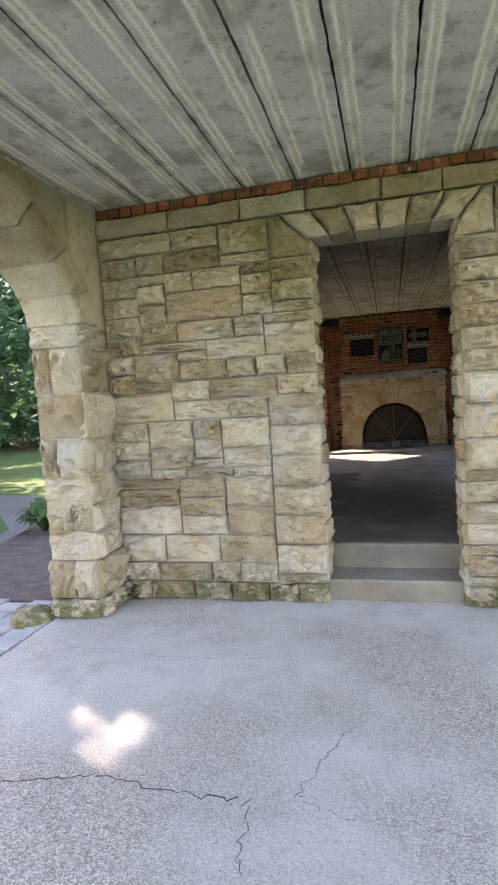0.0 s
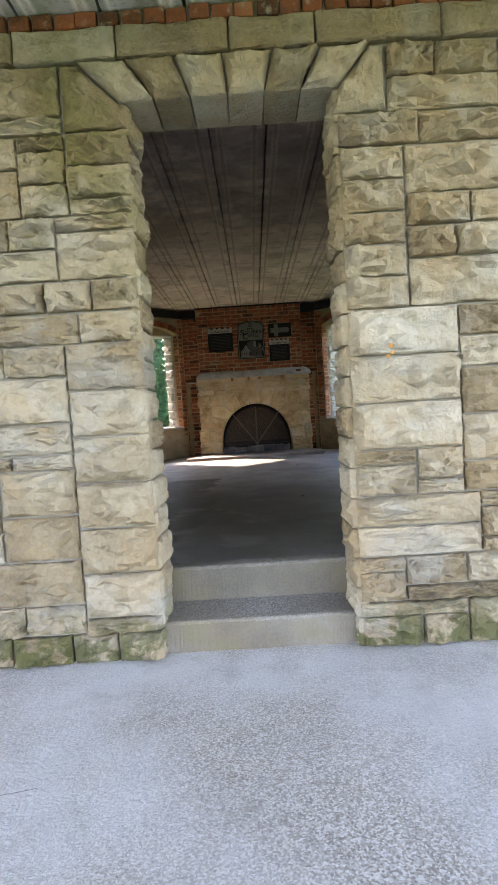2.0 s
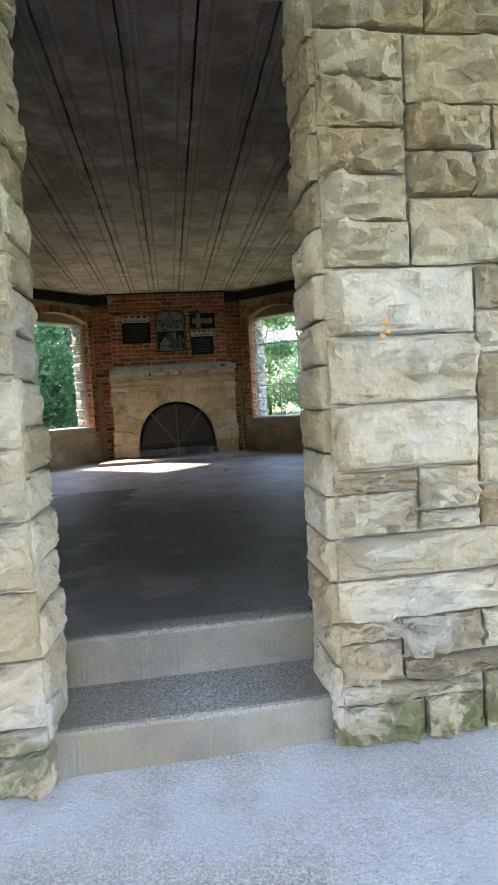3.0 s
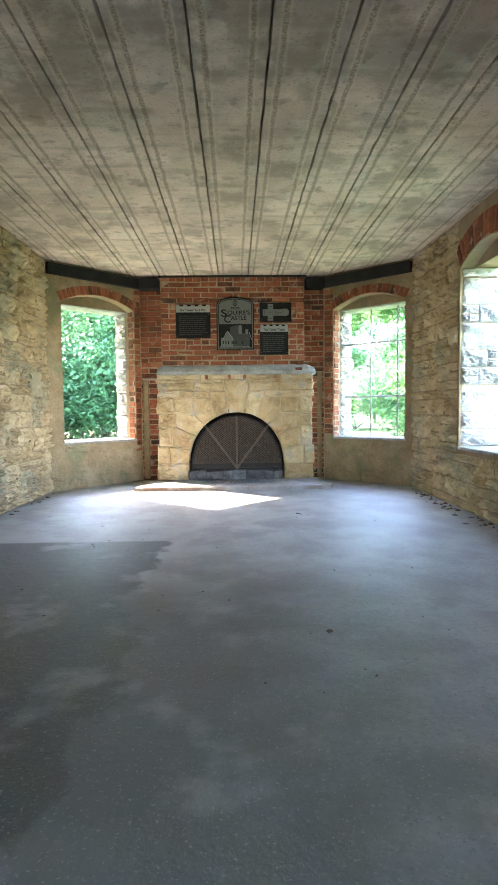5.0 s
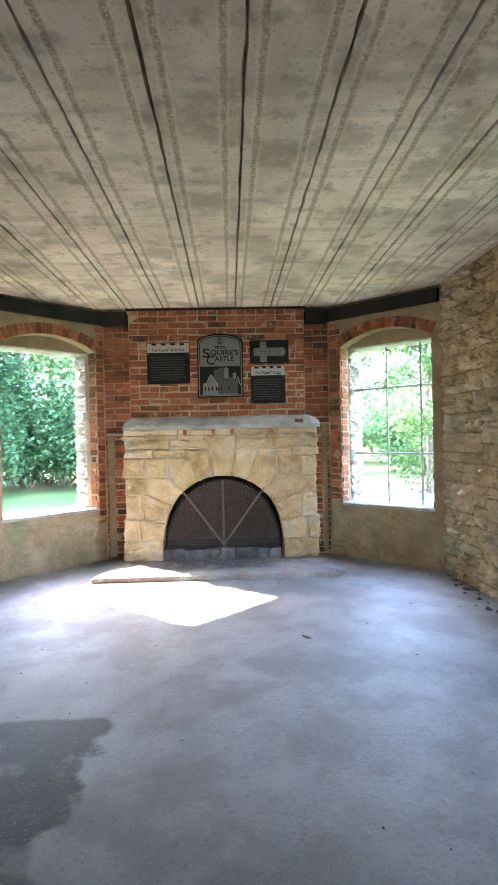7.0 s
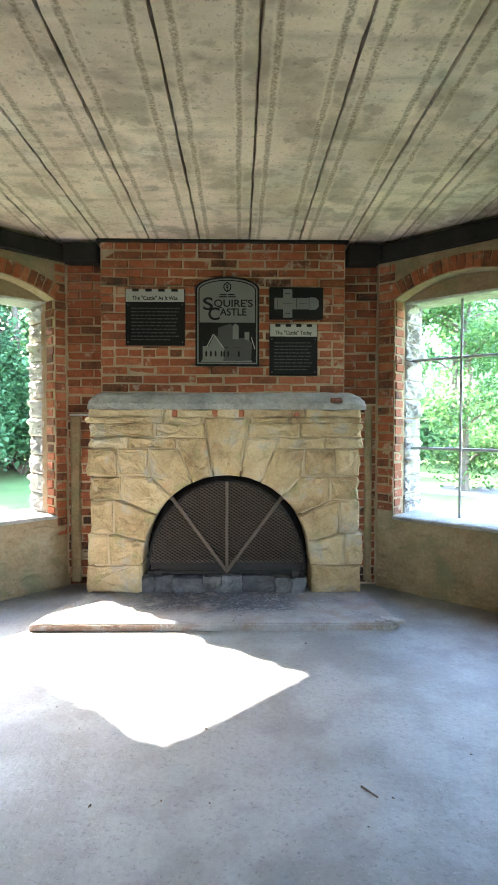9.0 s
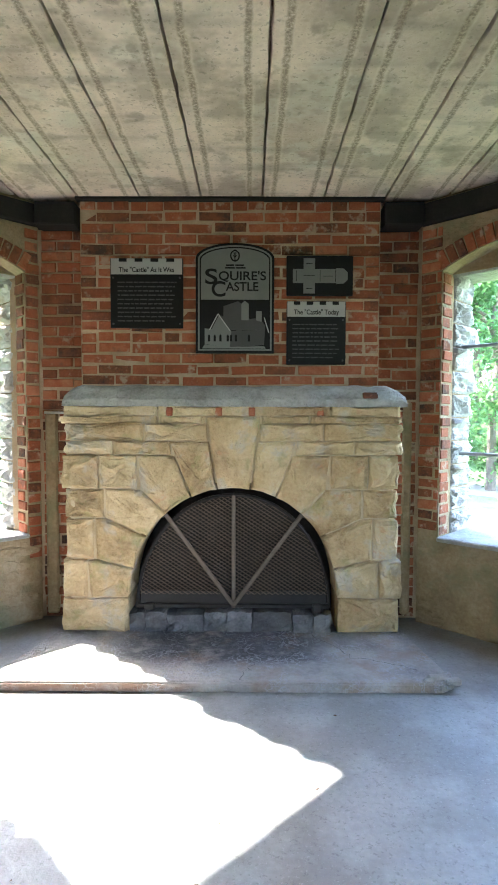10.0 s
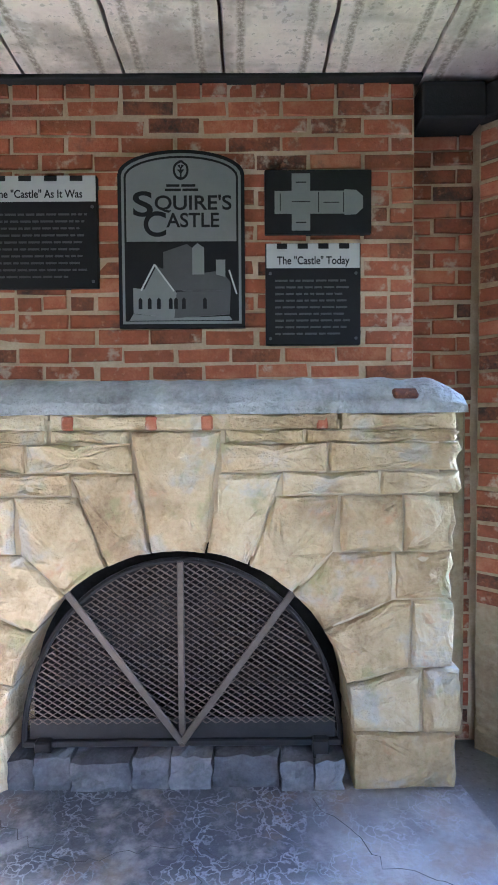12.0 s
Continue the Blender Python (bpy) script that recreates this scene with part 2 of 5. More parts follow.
SIGN_BLACK = material("black sign face", [(0.008, 0.008, 0.009), (0.014, 0.014, 0.015)], 5, 40, 0.6, 0, 0.001, spec=0.15)
SIGN_WHITE = material("white sign print", [(0.34, 0.34, 0.33), (0.42, 0.42, 0.405)], 8, 60, 0.5, 0, 0.001)
SIGN_GREY = material("grey sign print", [(0.13, 0.14, 0.13), (0.18, 0.19, 0.18)], 8, 60, 0.45, 0, 0.001)
SIGN_MID = material("dim grey print", [(0.04, 0.04, 0.04), (0.065, 0.065, 0.065)], 8, 60, 0.45, 0, 0.001)
GRASS = material("mown lawn", [(0.035, 0.066, 0.016), (0.075, 0.132, 0.032), (0.115, 0.18, 0.05)], 0.6, 30, 0.95, 0.8, 0.03)
MULCH = material("dark red mulch", [(0.05, 0.038, 0.036), (0.13, 0.098, 0.095), (0.22, 0.18, 0.175)], 8, 70, 0.95, 1.0, 0.03)
PATH_MAT = material("pale path concrete", [(0.12, 0.117, 0.11), (0.19, 0.184, 0.173)], 1.0, 60, 0.9, 0.3, 0.005)
PAVER = material("grey paver", [(0.20, 0.20, 0.20), (0.31, 0.31, 0.31), (0.40, 0.39, 0.38)], 6, 80, 0.9, 0.5, 0.006, spread=0.2)
BARK = material("tree bark", [(0.05, 0.04, 0.03), (0.12, 0.10, 0.08), (0.18, 0.155, 0.12)], 6, 40, 0.95, 0.9, 0.03)
LICHEN = material("orange lichen", [(0.40, 0.17, 0.04), (0.55, 0.28, 0.10)], 30, 120, 0.9, 0.3, 0.003)
CRACK = material("dark crack", [(0.06, 0.055, 0.05), (0.12, 0.11, 0.10)], 20, 90, 0.95, 0, 0.001)
GRITTY = material("leaf litter", [(0.05, 0.035, 0.02), (0.16, 0.11, 0.07)], 20, 90, 0.95, 0.4, 0.004, spread=0.3)


def leaf_material(name, dark, light):
    m = material(name, [dark, tuple((a + b) / 2 for a, b in zip(dark, light)), light], 1.5, 12, 0.5, 0, 0.01, spread=0.3)
    nt = m.node_tree
    bsdf, out = nt.nodes["Principled BSDF"], nt.nodes["Material Output"]
    tr, mix = nt.nodes.new("ShaderNodeBsdfTranslucent"), nt.nodes.new("ShaderNodeMixShader")
    src = bsdf.inputs["Base Color"].links[0].from_socket
    nt.links.new(src, tr.inputs["Color"])
    mix.inputs[0].default_value = 0.55
    nt.links.new(bsdf.outputs[0], mix.inputs[1])
    nt.links.new(tr.outputs[0], mix.inputs[2])
    nt.links.new(mix.outputs[0], out.inputs[0])
    return m


LEAF = leaf_material("leaf", (0.07, 0.17, 0.085), (0.19, 0.37, 0.17))
LEAF_DARK = leaf_material("dark leaf", (0.04, 0.11, 0.06), (0.12, 0.25, 0.12))
LEAF_BRIGHT = leaf_material("bright leaf", (0.05, 0.12, 0.04), (0.125, 0.235, 0.08))


def plank_material(name, stops, pale, band, extra=(), marks=0.4, pale_part=0.7, band_part=0.72, halves=(0.085, 0.056)):
    """Concrete ceiling planks, with streaks of old form marks beside each joint."""
    m = material(name, stops, 1.7, 45, 0.92, 0.6, 0.01, spread=0.1, contrast=0.45,
                 stains_shade=[((0.27, 0.22, 0.175), 2.8, 0.48, 0.62, 0.6, ()), ((0.68, 0.62, 0.54), 3.6, 0.53, 0.66, 0.65, ()), ((0.22, 0.18, 0.14), 7.0, 0.56, 0.66, 0.5, ()), ((0.26, 0.22, 0.17), 0.9, 0.5, 0.6, 0.3, ()), ((0.15, 0.13, 0.10), 45.0, 0.56, 0.68, 0.5, ())] + list(extra))
    nt = m.node_tree
    nd, lk = nt.nodes, nt.links
    bsdf = nd["Principled BSDF"]
    src = bsdf.inputs["Base Color"].links[0].from_socket
    uv = nd.new("ShaderNodeUVMap")
    uv.uv_map = "across"
    sep = nd.new("ShaderNodeSeparateXYZ")
    lk.new(uv.outputs[0], sep.inputs[0])
    geo = nd.new("ShaderNodeNewGeometry")
    wob = nd.new("ShaderNodeTexNoise")
    mp = nd.new("ShaderNodeMapping")
    mp.inputs["Scale"].default_value = (9, 2.2, 1)
    lk.new(geo.outputs["Position"], mp.inputs[0])
    lk.new(mp.outputs[0], wob.inputs["Vector"])
    wob.inputs["Scale"].default_value, wob.inputs["Detail"].default_value = 1.0, 6.0

    grain = nd.new("ShaderNodeTexNoise")
    grain.inputs["Scale"].default_value, grain.inputs["Detail"].default_value, grain.inputs["Roughness"].default_value = 70.0, 5.0, 0.7
    lk.new(geo.outputs["Position"], grain.inputs["Vector"])

    edge = nd.new("ShaderNodeTexNoise")
    edge.inputs["Scale"].default_value, edge.inputs["Detail"].default_value = 9.0, 6.0
    lk.new(geo.outputs["Position"], edge.inputs["Vector"])
    scaled, shift = nd.new("ShaderNodeMath"), nd.new("ShaderNodeMath")
    scaled.operation, shift.operation = "MULTIPLY_ADD", "ADD"
    lk.new(edge.outputs["Fac"], scaled.inputs[0])
    scaled.inputs[1].default_value, scaled.inputs[2].default_value = 0.07, -0.035
    lk.new(sep.outputs[0], shift.inputs[0])
    lk.new(scaled.outputs[0], shift.inputs[1])

    def strip(centre, half, colour, amount, base, grainy=False):
        a = nd.new("ShaderNodeMath")
        a.operation = "SUBTRACT"
        lk.new(shift.outputs[0], a.inputs[0])
        a.inputs[1].default_value = centre
        b = nd.new("ShaderNodeMath")
        b.operation = "ABSOLUTE"
        lk.new(a.outputs[0], b.inputs[0])
        r = nd.new("ShaderNodeMapRange")
        r.interpolation_type = "SMOOTHSTEP"
        lk.new(b.outputs[0], r.inputs["Value"])
        r.inputs["From Min"].default_value, r.inputs["From Max"].default_value = half, half * 0.3
        w = nd.new("ShaderNodeMapRange")
        w.interpolation_type = "SMOOTHSTEP"
        lk.new((grain if grainy else wob).outputs["Fac"], w.inputs["Value"])
        w.inputs["From Min"].default_value, w.inputs["From Max"].default_value, w.inputs["To Max"].default_value = (0.27, 0.62, amount) if grainy else (0.3, 0.6, amount)
        f = nd.new("ShaderNodeMath")
        f.operation = "MULTIPLY"
        lk.new(r.outputs["Result"], f.inputs[0])
        lk.new(w.outputs["Result"], f.inputs[1])
        mix = nd.new("ShaderNodeMix")
        mix.data_type = "RGBA"
        lk.new(f.outputs[0], mix.inputs["Factor"])
        lk.new(base, mix.inputs["A"])
        mix.inputs["B"].default_value = (*colour, 1)
        return mix.outputs["Result"]

    for c in (0.175, 0.79):
        src = strip(c, halves[0], pale, pale_part, src)
        src = strip(c, halves[1], band, band_part, src, True)
    # faint marks of the form boards across each plank
    across, lines, fade, dark = nd.new("ShaderNodeMapping"), nd.new("ShaderNodeTexNoise"), nd.new("ShaderNodeMapRange"), nd.new("ShaderNodeMix")
    across.inputs["Scale"].default_value = (1.6, 9.0, 1.0)
    lk.new(geo.outputs["Position"], across.inputs[0])
    lk.new(across.outputs[0], lines.inputs["Vector"])
    lines.inputs["Scale"].default_value, lines.inputs["Detail"].default_value = 1.0, 3.0
    fade.inputs["From Min"].default_value, fade.inputs["From Max"].default_value, fade.inputs["To Max"].default_value = 0.52, 0.7, marks
    lk.new(lines.outputs["Fac"], fade.inputs["Value"])
    dark.data_type = "RGBA"
    lk.new(fade.outputs["Result"], dark.inputs["Factor"])
    lk.new(src, dark.inputs["A"])
    dark.inputs["B"].default_value = (0.20, 0.175, 0.145, 1)
    lk.new(dark.outputs["Result"], bsdf.inputs["Base Color"])
    return m


# the extra brown stain also paints in the shade at the door end
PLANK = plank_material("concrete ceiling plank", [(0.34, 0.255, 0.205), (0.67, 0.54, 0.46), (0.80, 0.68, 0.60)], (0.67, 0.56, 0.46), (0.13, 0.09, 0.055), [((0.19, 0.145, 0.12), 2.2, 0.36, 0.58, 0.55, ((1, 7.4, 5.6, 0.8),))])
PLANK_OUT = plank_material("weathered ceiling plank", [(0.44, 0.405, 0.365), (0.58, 0.535, 0.49), (0.65, 0.605, 0.555)], (0.82, 0.76, 0.65), (0.34, 0.25, 0.15), [((0.22, 0.24, 0.08), 5.0, 0.42, 0.6, 0.6, ((1, 2.8, 3.2, 0.3),))], 0.15, 1.4, 0.6, (0.115, 0.055))


# ---- building helpers ----
def mesh_of(name, bm, mat_, smooth=False):
    me = bpy.data.meshes.new(name)
    bmesh.ops.recalc_face_normals(bm, faces=bm.faces)
    bm.to_mesh(me)
    bm.free()
    me.materials.append(mat_)
    if smooth:
        me.polygons.foreach_set("use_smooth", [True] * len(me.polygons))
    return me


def part(name, bm, mat_, parent=None, label="", smooth=False, m=None):
    ob = new(name, mesh_of(name, bm, mat_, smooth) if isinstance(bm, bmesh.types.BMesh) else bm)
    ob.parent = parent
    if m is not None:
        ob.matrix_basis = m
    return tagged(ob, label) if label else ob


def thing(name, label, category, group="", at=(0, 0, 0), m=None):
    ob = new(name)
    ob.empty_display_size = 0.1
    ob.matrix_basis = m if m is not None else Matrix.Translation(at)
    return tagged(ob, label, category, group)


def setting(name, bm, mat_, label, category, m=None):
    return tagged(part(name, bm, mat_, None, "", False, m), label, category, "", "structure")


def box(bm, x0, x1, y0, y1, z0, z1):
    v = [bm.verts.new((x, y, z)) for x in (x0, x1) for y in (y0, y1) for z in (z0, z1)]
    for f in ((0, 1, 3, 2), (4, 6, 7, 5), (0, 4, 5, 1), (2, 3, 7, 6), (0, 2, 6, 4), (1, 5, 7, 3)):
        bm.faces.new([v[i] for i in f])
    return bm


def soft_box(x0, x1, y0, y1, z0, z1, r=0.004, seg=1):
    bm = box(bmesh.new(), x0, x1, y0, y1, z0, z1)
    bmesh.ops.bevel(bm, geom=bm.edges[:], offset=r, segments=seg, affect="EDGES")
    return bm


def prism(bm, pts, y0, y1):
    """A polygon of (x, z) drawn out from y0 to y1."""
    a = [bm.verts.new((x, y0, z)) for x, z in pts]
    b = [bm.verts.new((x, y1, z)) for x, z in pts]
    bm.faces.new(a)
    bm.faces.new(b[::-1])
    n = len(pts)
    for i in range(n):
        bm.faces.new([a[i], b[i], b[(i + 1) % n], a[(i + 1) % n]])
    return bm


def rod(bm, p, q, r0, r1=None, n=8):
    p, q = Vector(p), Vector(q)
    r1 = r0 if r1 is None else r1
    rot = (q - p).to_track_quat("Z", "Y").to_matrix()
    rings = []
    for c, r in ((p, r0), (q, r1)):
        rings.append([bm.verts.new(c + rot @ Vector((r * math.cos(2 * math.pi * i / n), r * math.sin(2 * math.pi * i / n), 0))) for i in range(n)])
    for i in range(n):
        bm.faces.new([rings[0][i], rings[0][(i + 1) % n], rings[1][(i + 1) % n], rings[1][i]])
    bm.faces.new(rings[0][::-1])
    bm.faces.new(rings[1])
    return bm


def wall_frame(p, q):
    """Local x along the wall, y outward (interior on the right hand), z up."""
    d = (Vector(q) - Vector(p)).normalized()
    return Matrix(((d.x, -d.y, 0, p[0]), (d.y, d.x, 0, p[1]), (0, 0, 1, 0), (0, 0, 0, 1)))


def arc(u0, u1, spring, rise, n=14):
    c, h = (u0 + u1) / 2, (u1 - u0) / 2
    if rise <= 0:
        return [(u0, spring), (u1, spring)]
    return [(c - h * math.cos(math.pi * i / n), spring + rise * math.sin(math.pi * i / n)) for i in range(n + 1)]


def segment(u0, u1, spring, rise, n=12):
    """A segmental arch, flatter than half an ellipse."""
    c, h = (u0 + u1) / 2, (u1 - u0) / 2
    return [(c + h * k, spring + rise * (1 - k * k)) for k in [2 * i / n - 1 for i in range(n + 1)]]


def wall_mesh(bm, u_from, u_to, y0, y1, z0, z1, openings):
    """openings: (u0, u1, sill, head polyline from u0 to u1)."""
    u = u_from
    for u0, u1, sill, head in sorted(openings, key=lambda o: o[0]):
        box(bm, u, u0, y0, y1, z0, z1)
        if sill > z0:
            box(bm, u0, u1, y0, y1, z0, sill)
        prism(bm, head + [(u1, z1), (u0, z1)], y0, y1)
        u = u1
    box(bm, u, u_to, y0, y1, z0, z1)
    return bm


def rock_mesh(seed, mat_, rough=0.042, edge=0.004, deep=0.06, ragged=0.008, aspect=1.4):
    """A rock-faced block one unit wide and high, its face broken in planes about y = 0 and its back at y = deep."""
    rng = random.Random(seed)
    us = [-0.5, -0.475, -0.43, -0.34, -0.23, -0.12, 0.0, 0.12, 0.23, 0.34, 0.43, 0.475, 0.5]
    zs = [-0.5, -0.465, -0.38, -0.25, -0.1, 0.05, 0.18, 0.3, 0.41, 0.47, 0.5]
    bm = bmesh.new()
    grid = []
    off = Vector((rng.random() * 50, rng.random() * 50, 0))
    planes = [(rng.uniform(0.7, 1.3), rng.uniform(-2.6, 2.6), rng.uniform(-2.4, 2.4), rng.uniform(-0.25, 0.25), rng.uniform(-0.3, 0.3)) for _ in range(5)]
    for j, z in enumerate(zs):
        row = []
        for i, x in enumerate(us):
            rim = i in (0, len(us) - 1) or j in (0, len(zs) - 1)
            fall = (1 - abs(2 * x) ** 14) * (1 - abs(2 * z) ** 10)
            p = Vector((x * 1.6 * aspect, z * 1.6, 0)) + off
            cut = max(0.15, min(c + a * (x - u) + b * (z - w) for c, a, b, u, w in planes))
            y = -rough * (cut + noise.noise(p * 1.6) * 0.85 + noise.noise(p * 4.3) * 0.6 + rng.uniform(-0.16, 0.16)) * fall + edge * (1 - fall)
            y = min(y, edge * 0.4)
            if rim:
                y = edge * rng.uniform(0.5, 1.6)
            row.append(bm.verts.new((x + rng.uniform(-1, 1) * ragged / (aspect if rim else 1), y, z + rng.uniform(-1, 1) * ragged)))
        grid.append(row)
    for j in range(len(zs) - 1):
        for i in range(len(us) - 1):
            q = [grid[j][i], grid[j][i + 1], grid[j + 1][i + 1], grid[j + 1][i]]
            if rng.random() < 0.5:
                bm.faces.new(q[:3])
                bm.faces.new([q[0], q[2], q[3]])
            else:
                bm.faces.new([q[0], q[1], q[3]])
                bm.faces.new([q[1], q[2], q[3]])
    ring = grid[0][:] + [r[-1] for r in grid[1:]] + grid[-1][-2::-1] + [r[0] for r in grid[-2:0:-1]]
    back = [bm.verts.new((v.co.x, deep, v.co.z)) for v in ring]
    for i in range(len(ring)):
        k = (i + 1) % len(ring)
        bm.faces.new([ring[i], back[i], back[k], ring[k]])
    return mesh_of("stone", bm, mat_)


def ashlar(u0, u1, z0, z1, cell, widths, heights, rng, blocked=()):
    """Squared stones of random size that fill a rectangle, leaving out the blocked rectangles."""
    nu, nz = max(1, round((u1 - u0) / cell)), max(1, round((z1 - z0) / cell))
    du, dz = (u1 - u0) / nu, (z1 - z0) / nz
    full = np.zeros((nu, nz), bool)
    owner = np.zeros((nu + 1, nz), int)
    for a, b, c, d in blocked:
        for i in range(nu):
            for j in range(nz):
                if a < u0 + (i + 0.5) * du < b and c < z0 + (j + 0.5) * dz < d:
                    full[i, j] = True
    out = []
    for j in range(nz):
        for i in range(nu):
            if full[i, j]:
                continue
            w, h = rng.choice(widths), rng.choice(heights)
            k = 1
            while k < w and i + k < nu and not full[i + k, j]:
                k += 1
            run = k
            while i + run < nu and not full[i + run, j]:
                run += 1
            if run - k < 3:
                k = run if run <= max(widths) + 1 else run // 2
            if j and i + k < nu and owner[i + k - 1, j - 1] != owner[i + k, j - 1] and not full[i + k, j]:
                k += 1 if (i + k + 1 >= nu or not full[min(i + k + 1, nu - 1), j]) else -1
                k = max(1, k)
            w, h = k, min(h, nz - j, max(1, round(k * 0.62)))
            while h > 1 and full[i:i + w, j:j + h].any():
                h -= 1
            full[i:i + w, j:j + h] = True
            owner[i:i + w, j:j + h] = len(out) + 1
            out.append((u0 + i * du, u0 + (i + w) * du, z0 + j * dz, z0 + (j + h) * dz))
    return out


def lay(name, rects, meshes, parent, m, rng, joint=0.009, proud=0.0):
    """Stones as parts, on one of the shared meshes each."""
    for a, b, c, d in rects:
        half = len(meshes) // 2
        wide = (b - a) > 1.8 * (d - c)
        ob = new(name, rng.choice(meshes[half:] if wide else meshes[:half]))
        ob.parent = parent
        ob.matrix_basis = m @ Matrix.Translation(((a + b) / 2, proud + rng.uniform(-0.008, 0.008), (c + d) / 2)) @ Matrix.Diagonal((b - a - joint, 1, d - c - joint, 1))


def brick_mesh(seed, mat_):
    """A brick one unit long and high, with a worn chamfer round its face at y = 0."""
    rng = random.Random(seed)
    bm = bmesh.new()
    rings = []
    for s, y, j in ((0.475, 0.0, 0.018), (0.5, 0.006, 0.012), (0.5, 0.05, 0.0)):
        t = 0.5 - (0.5 - s) * 2.6
        rings.append([bm.verts.new((x * s + rng.uniform(-j, j), y + rng.uniform(0, 0.003), z * t + rng.uniform(-j, j) * 2)) for x, z in ((-1, -1), (1, -1), (1, 1), (-1, 1))])
    bm.faces.new(rings[0])
    for a, b in zip(rings, rings[1:]):
        for i in range(4):
            bm.faces.new([a[i], b[i], b[(i + 1) % 4], a[(i + 1) % 4]])
    return mesh_of("brick", bm, mat_)


STONES = [rock_mesh(i, STONE, 0.06, 0.006, ragged=0.014, aspect=1.2 if i < 12 else 2.6) for i in range(24)]
PLASTERED = [rock_mesh(120 + i, PLASTER, 0.018, 0.01, 0.05, 0.05) for i in range(8)]
REVEALS = [rock_mesh(160 + i, PALE_STONE, 0.04, 0.012, 0.06, 0.012) for i in range(10)]
JAMBS = [rock_mesh(80 + i, STONE, 0.022, 0.008, 0.06, 0.008) for i in range(10)]
RUBBLES = [rock_mesh(40 + i, RUBBLE, 0.045, 0.02, 0.06, 0.08) for i in range(16)]
BRICKS = [brick_mesh(i, BRICK) for i in range(12)]


def brickwork(u0, u1, z0, z1, parent, m, rng, headers=6, proud=0.0, course=0.0677, blocked=()):
    n = max(1, round((z1 - z0) / course))
    dz = (z1 - z0) / n
    for j in range(n):
        head = headers and j % headers == headers - 2
        step = 0.103 if head else 0.206
        u = u0 - (step / 2 if j % 2 else 0)
        while u < u1 - 0.01:
            a, b = max(u, u0), min(u + step, u1)
            u += step
            zc = z0 + (j + 0.5) * dz
            if b - a < 0.03 or any(p < (a + b) / 2 < q and r < zc < s for p, q, r, s in blocked):
                continue
            ob = new("brick", rng.choice(BRICKS))
            ob.parent = parent
            ob.matrix_basis = m @ pose((a + b) / 2 + rng.uniform(-0.004, 0.004), proud + rng.uniform(-0.007, 0.004), zc + rng.uniform(-0.005, 0.005), 0, rng.uniform(-1.3, 1.3), 0) @ Matrix.Diagonal((b - a - rng.uniform(0.008, 0.016), 1, dz - rng.uniform(0.009, 0.016), 1))

# ---- plan ----
FLOOR, CEIL, GROUND = 0.335, 2.975, -0.05
BL, AL, AR, BR = (-2.16, 9.87), (-1.25, 10.77), (1.15, 10.75), (2.05, 9.88)
SL, SR = (-2.16, 3.70), (2.05, 3.70)
WALL_T = 0.42
DOOR = (-1.06, -0.115, 2.65)
# the porch and its facade are set out on axes of their own
PORCH = Matrix.Translation((0.5035, -0.24, 0)) @ Matrix.Diagonal((0.975, 1, 1, 1))
FACADE = PORCH @ Matrix.Diagonal((1, 1, 0.968, 1))
TOP = CEIL / 0.968
rng = random.Random(5)

# ground and outdoor surfaces
bm = bmesh.new()
rings = [[bm.verts.new((r * math.cos(a), r * math.sin(a) + 5, GROUND - (0.4 if r > 200 else 0))) for a in [2 * math.pi * i / 48 for i in range(48)]] for r in (30, 90, 300, 1500)]
bm.faces.new(rings[0])
for p, q in zip(rings, rings[1:]):
    for i in range(48):
        bm.faces.new([p[i], q[i], q[(i + 1) % 48], p[(i + 1) % 48]])
setting("ground", bm, GRASS, "mown green lawn around the stone building", "lawn")


def ribbon(points, half, z, thick):
    """A strip of path along a line of points."""
    bm = bmesh.new()
    rows = []
    for i, p in enumerate(points):
        a, b = Vector(points[max(0, i - 1)]), Vector(points[min(len(points) - 1, i + 1)])
        n = Vector((-(b - a).y, (b - a).x)).normalized() * half
        c = Vector(p)
        rows.append([bm.verts.new((c.x + s * n.x, c.y + s * n.y, h)) for s, h in ((-1, z - thick), (-1, z), (1, z), (1, z - thick))])
    for r, s in zip(rows, rows[1:]):
        for k in range(3):
            bm.faces.new([r[k], r[k + 1], s[k + 1], s[k]])
    return bm


setting("path", ribbon([(-14, 8.6), (-9, 8.0), (-6.2, 7.4), (-5.0, 6.2), (-4.6, 4.4), (-4.5, 0)], 0.75, GROUND + 0.02, 0.1), PATH_MAT, "pale concrete walkway across the lawn", "path", PORCH)
setting("path", ribbon([(2, 24.5), (5, 20.5), (9, 17.2), (15, 15.2), (30, 14)], 1.1, GROUND + 0.02, 0.1), PATH_MAT, "pale concrete walkway curving over the lawn", "path")
bm = bmesh.new()
cover = [(-3.0, 3.45), (-4.4, 3.35), (-5.0, 4.2), (-5.3, 5.6), (-5.5, 6.4), (-5.2, 7.2), (-3.6, 7.2), (-2.7, 6.0), (-2.7, 3.45)]
top = [bm.verts.new((x, y, GROUND + 0.035)) for x, y in cover]
bm.faces.new(top)
base = [bm.verts.new((x, y, GROUND - 0.05)) for x, y in cover]
for i in range(len(cover)):
    bm.faces.new([top[i], base[i], base[(i + 1) % len(cover)], top[(i + 1) % len(cover)]])
setting("mulch_bed", bm, MULCH, "bed of dark red shredded mulch", "mulch", PORCH)

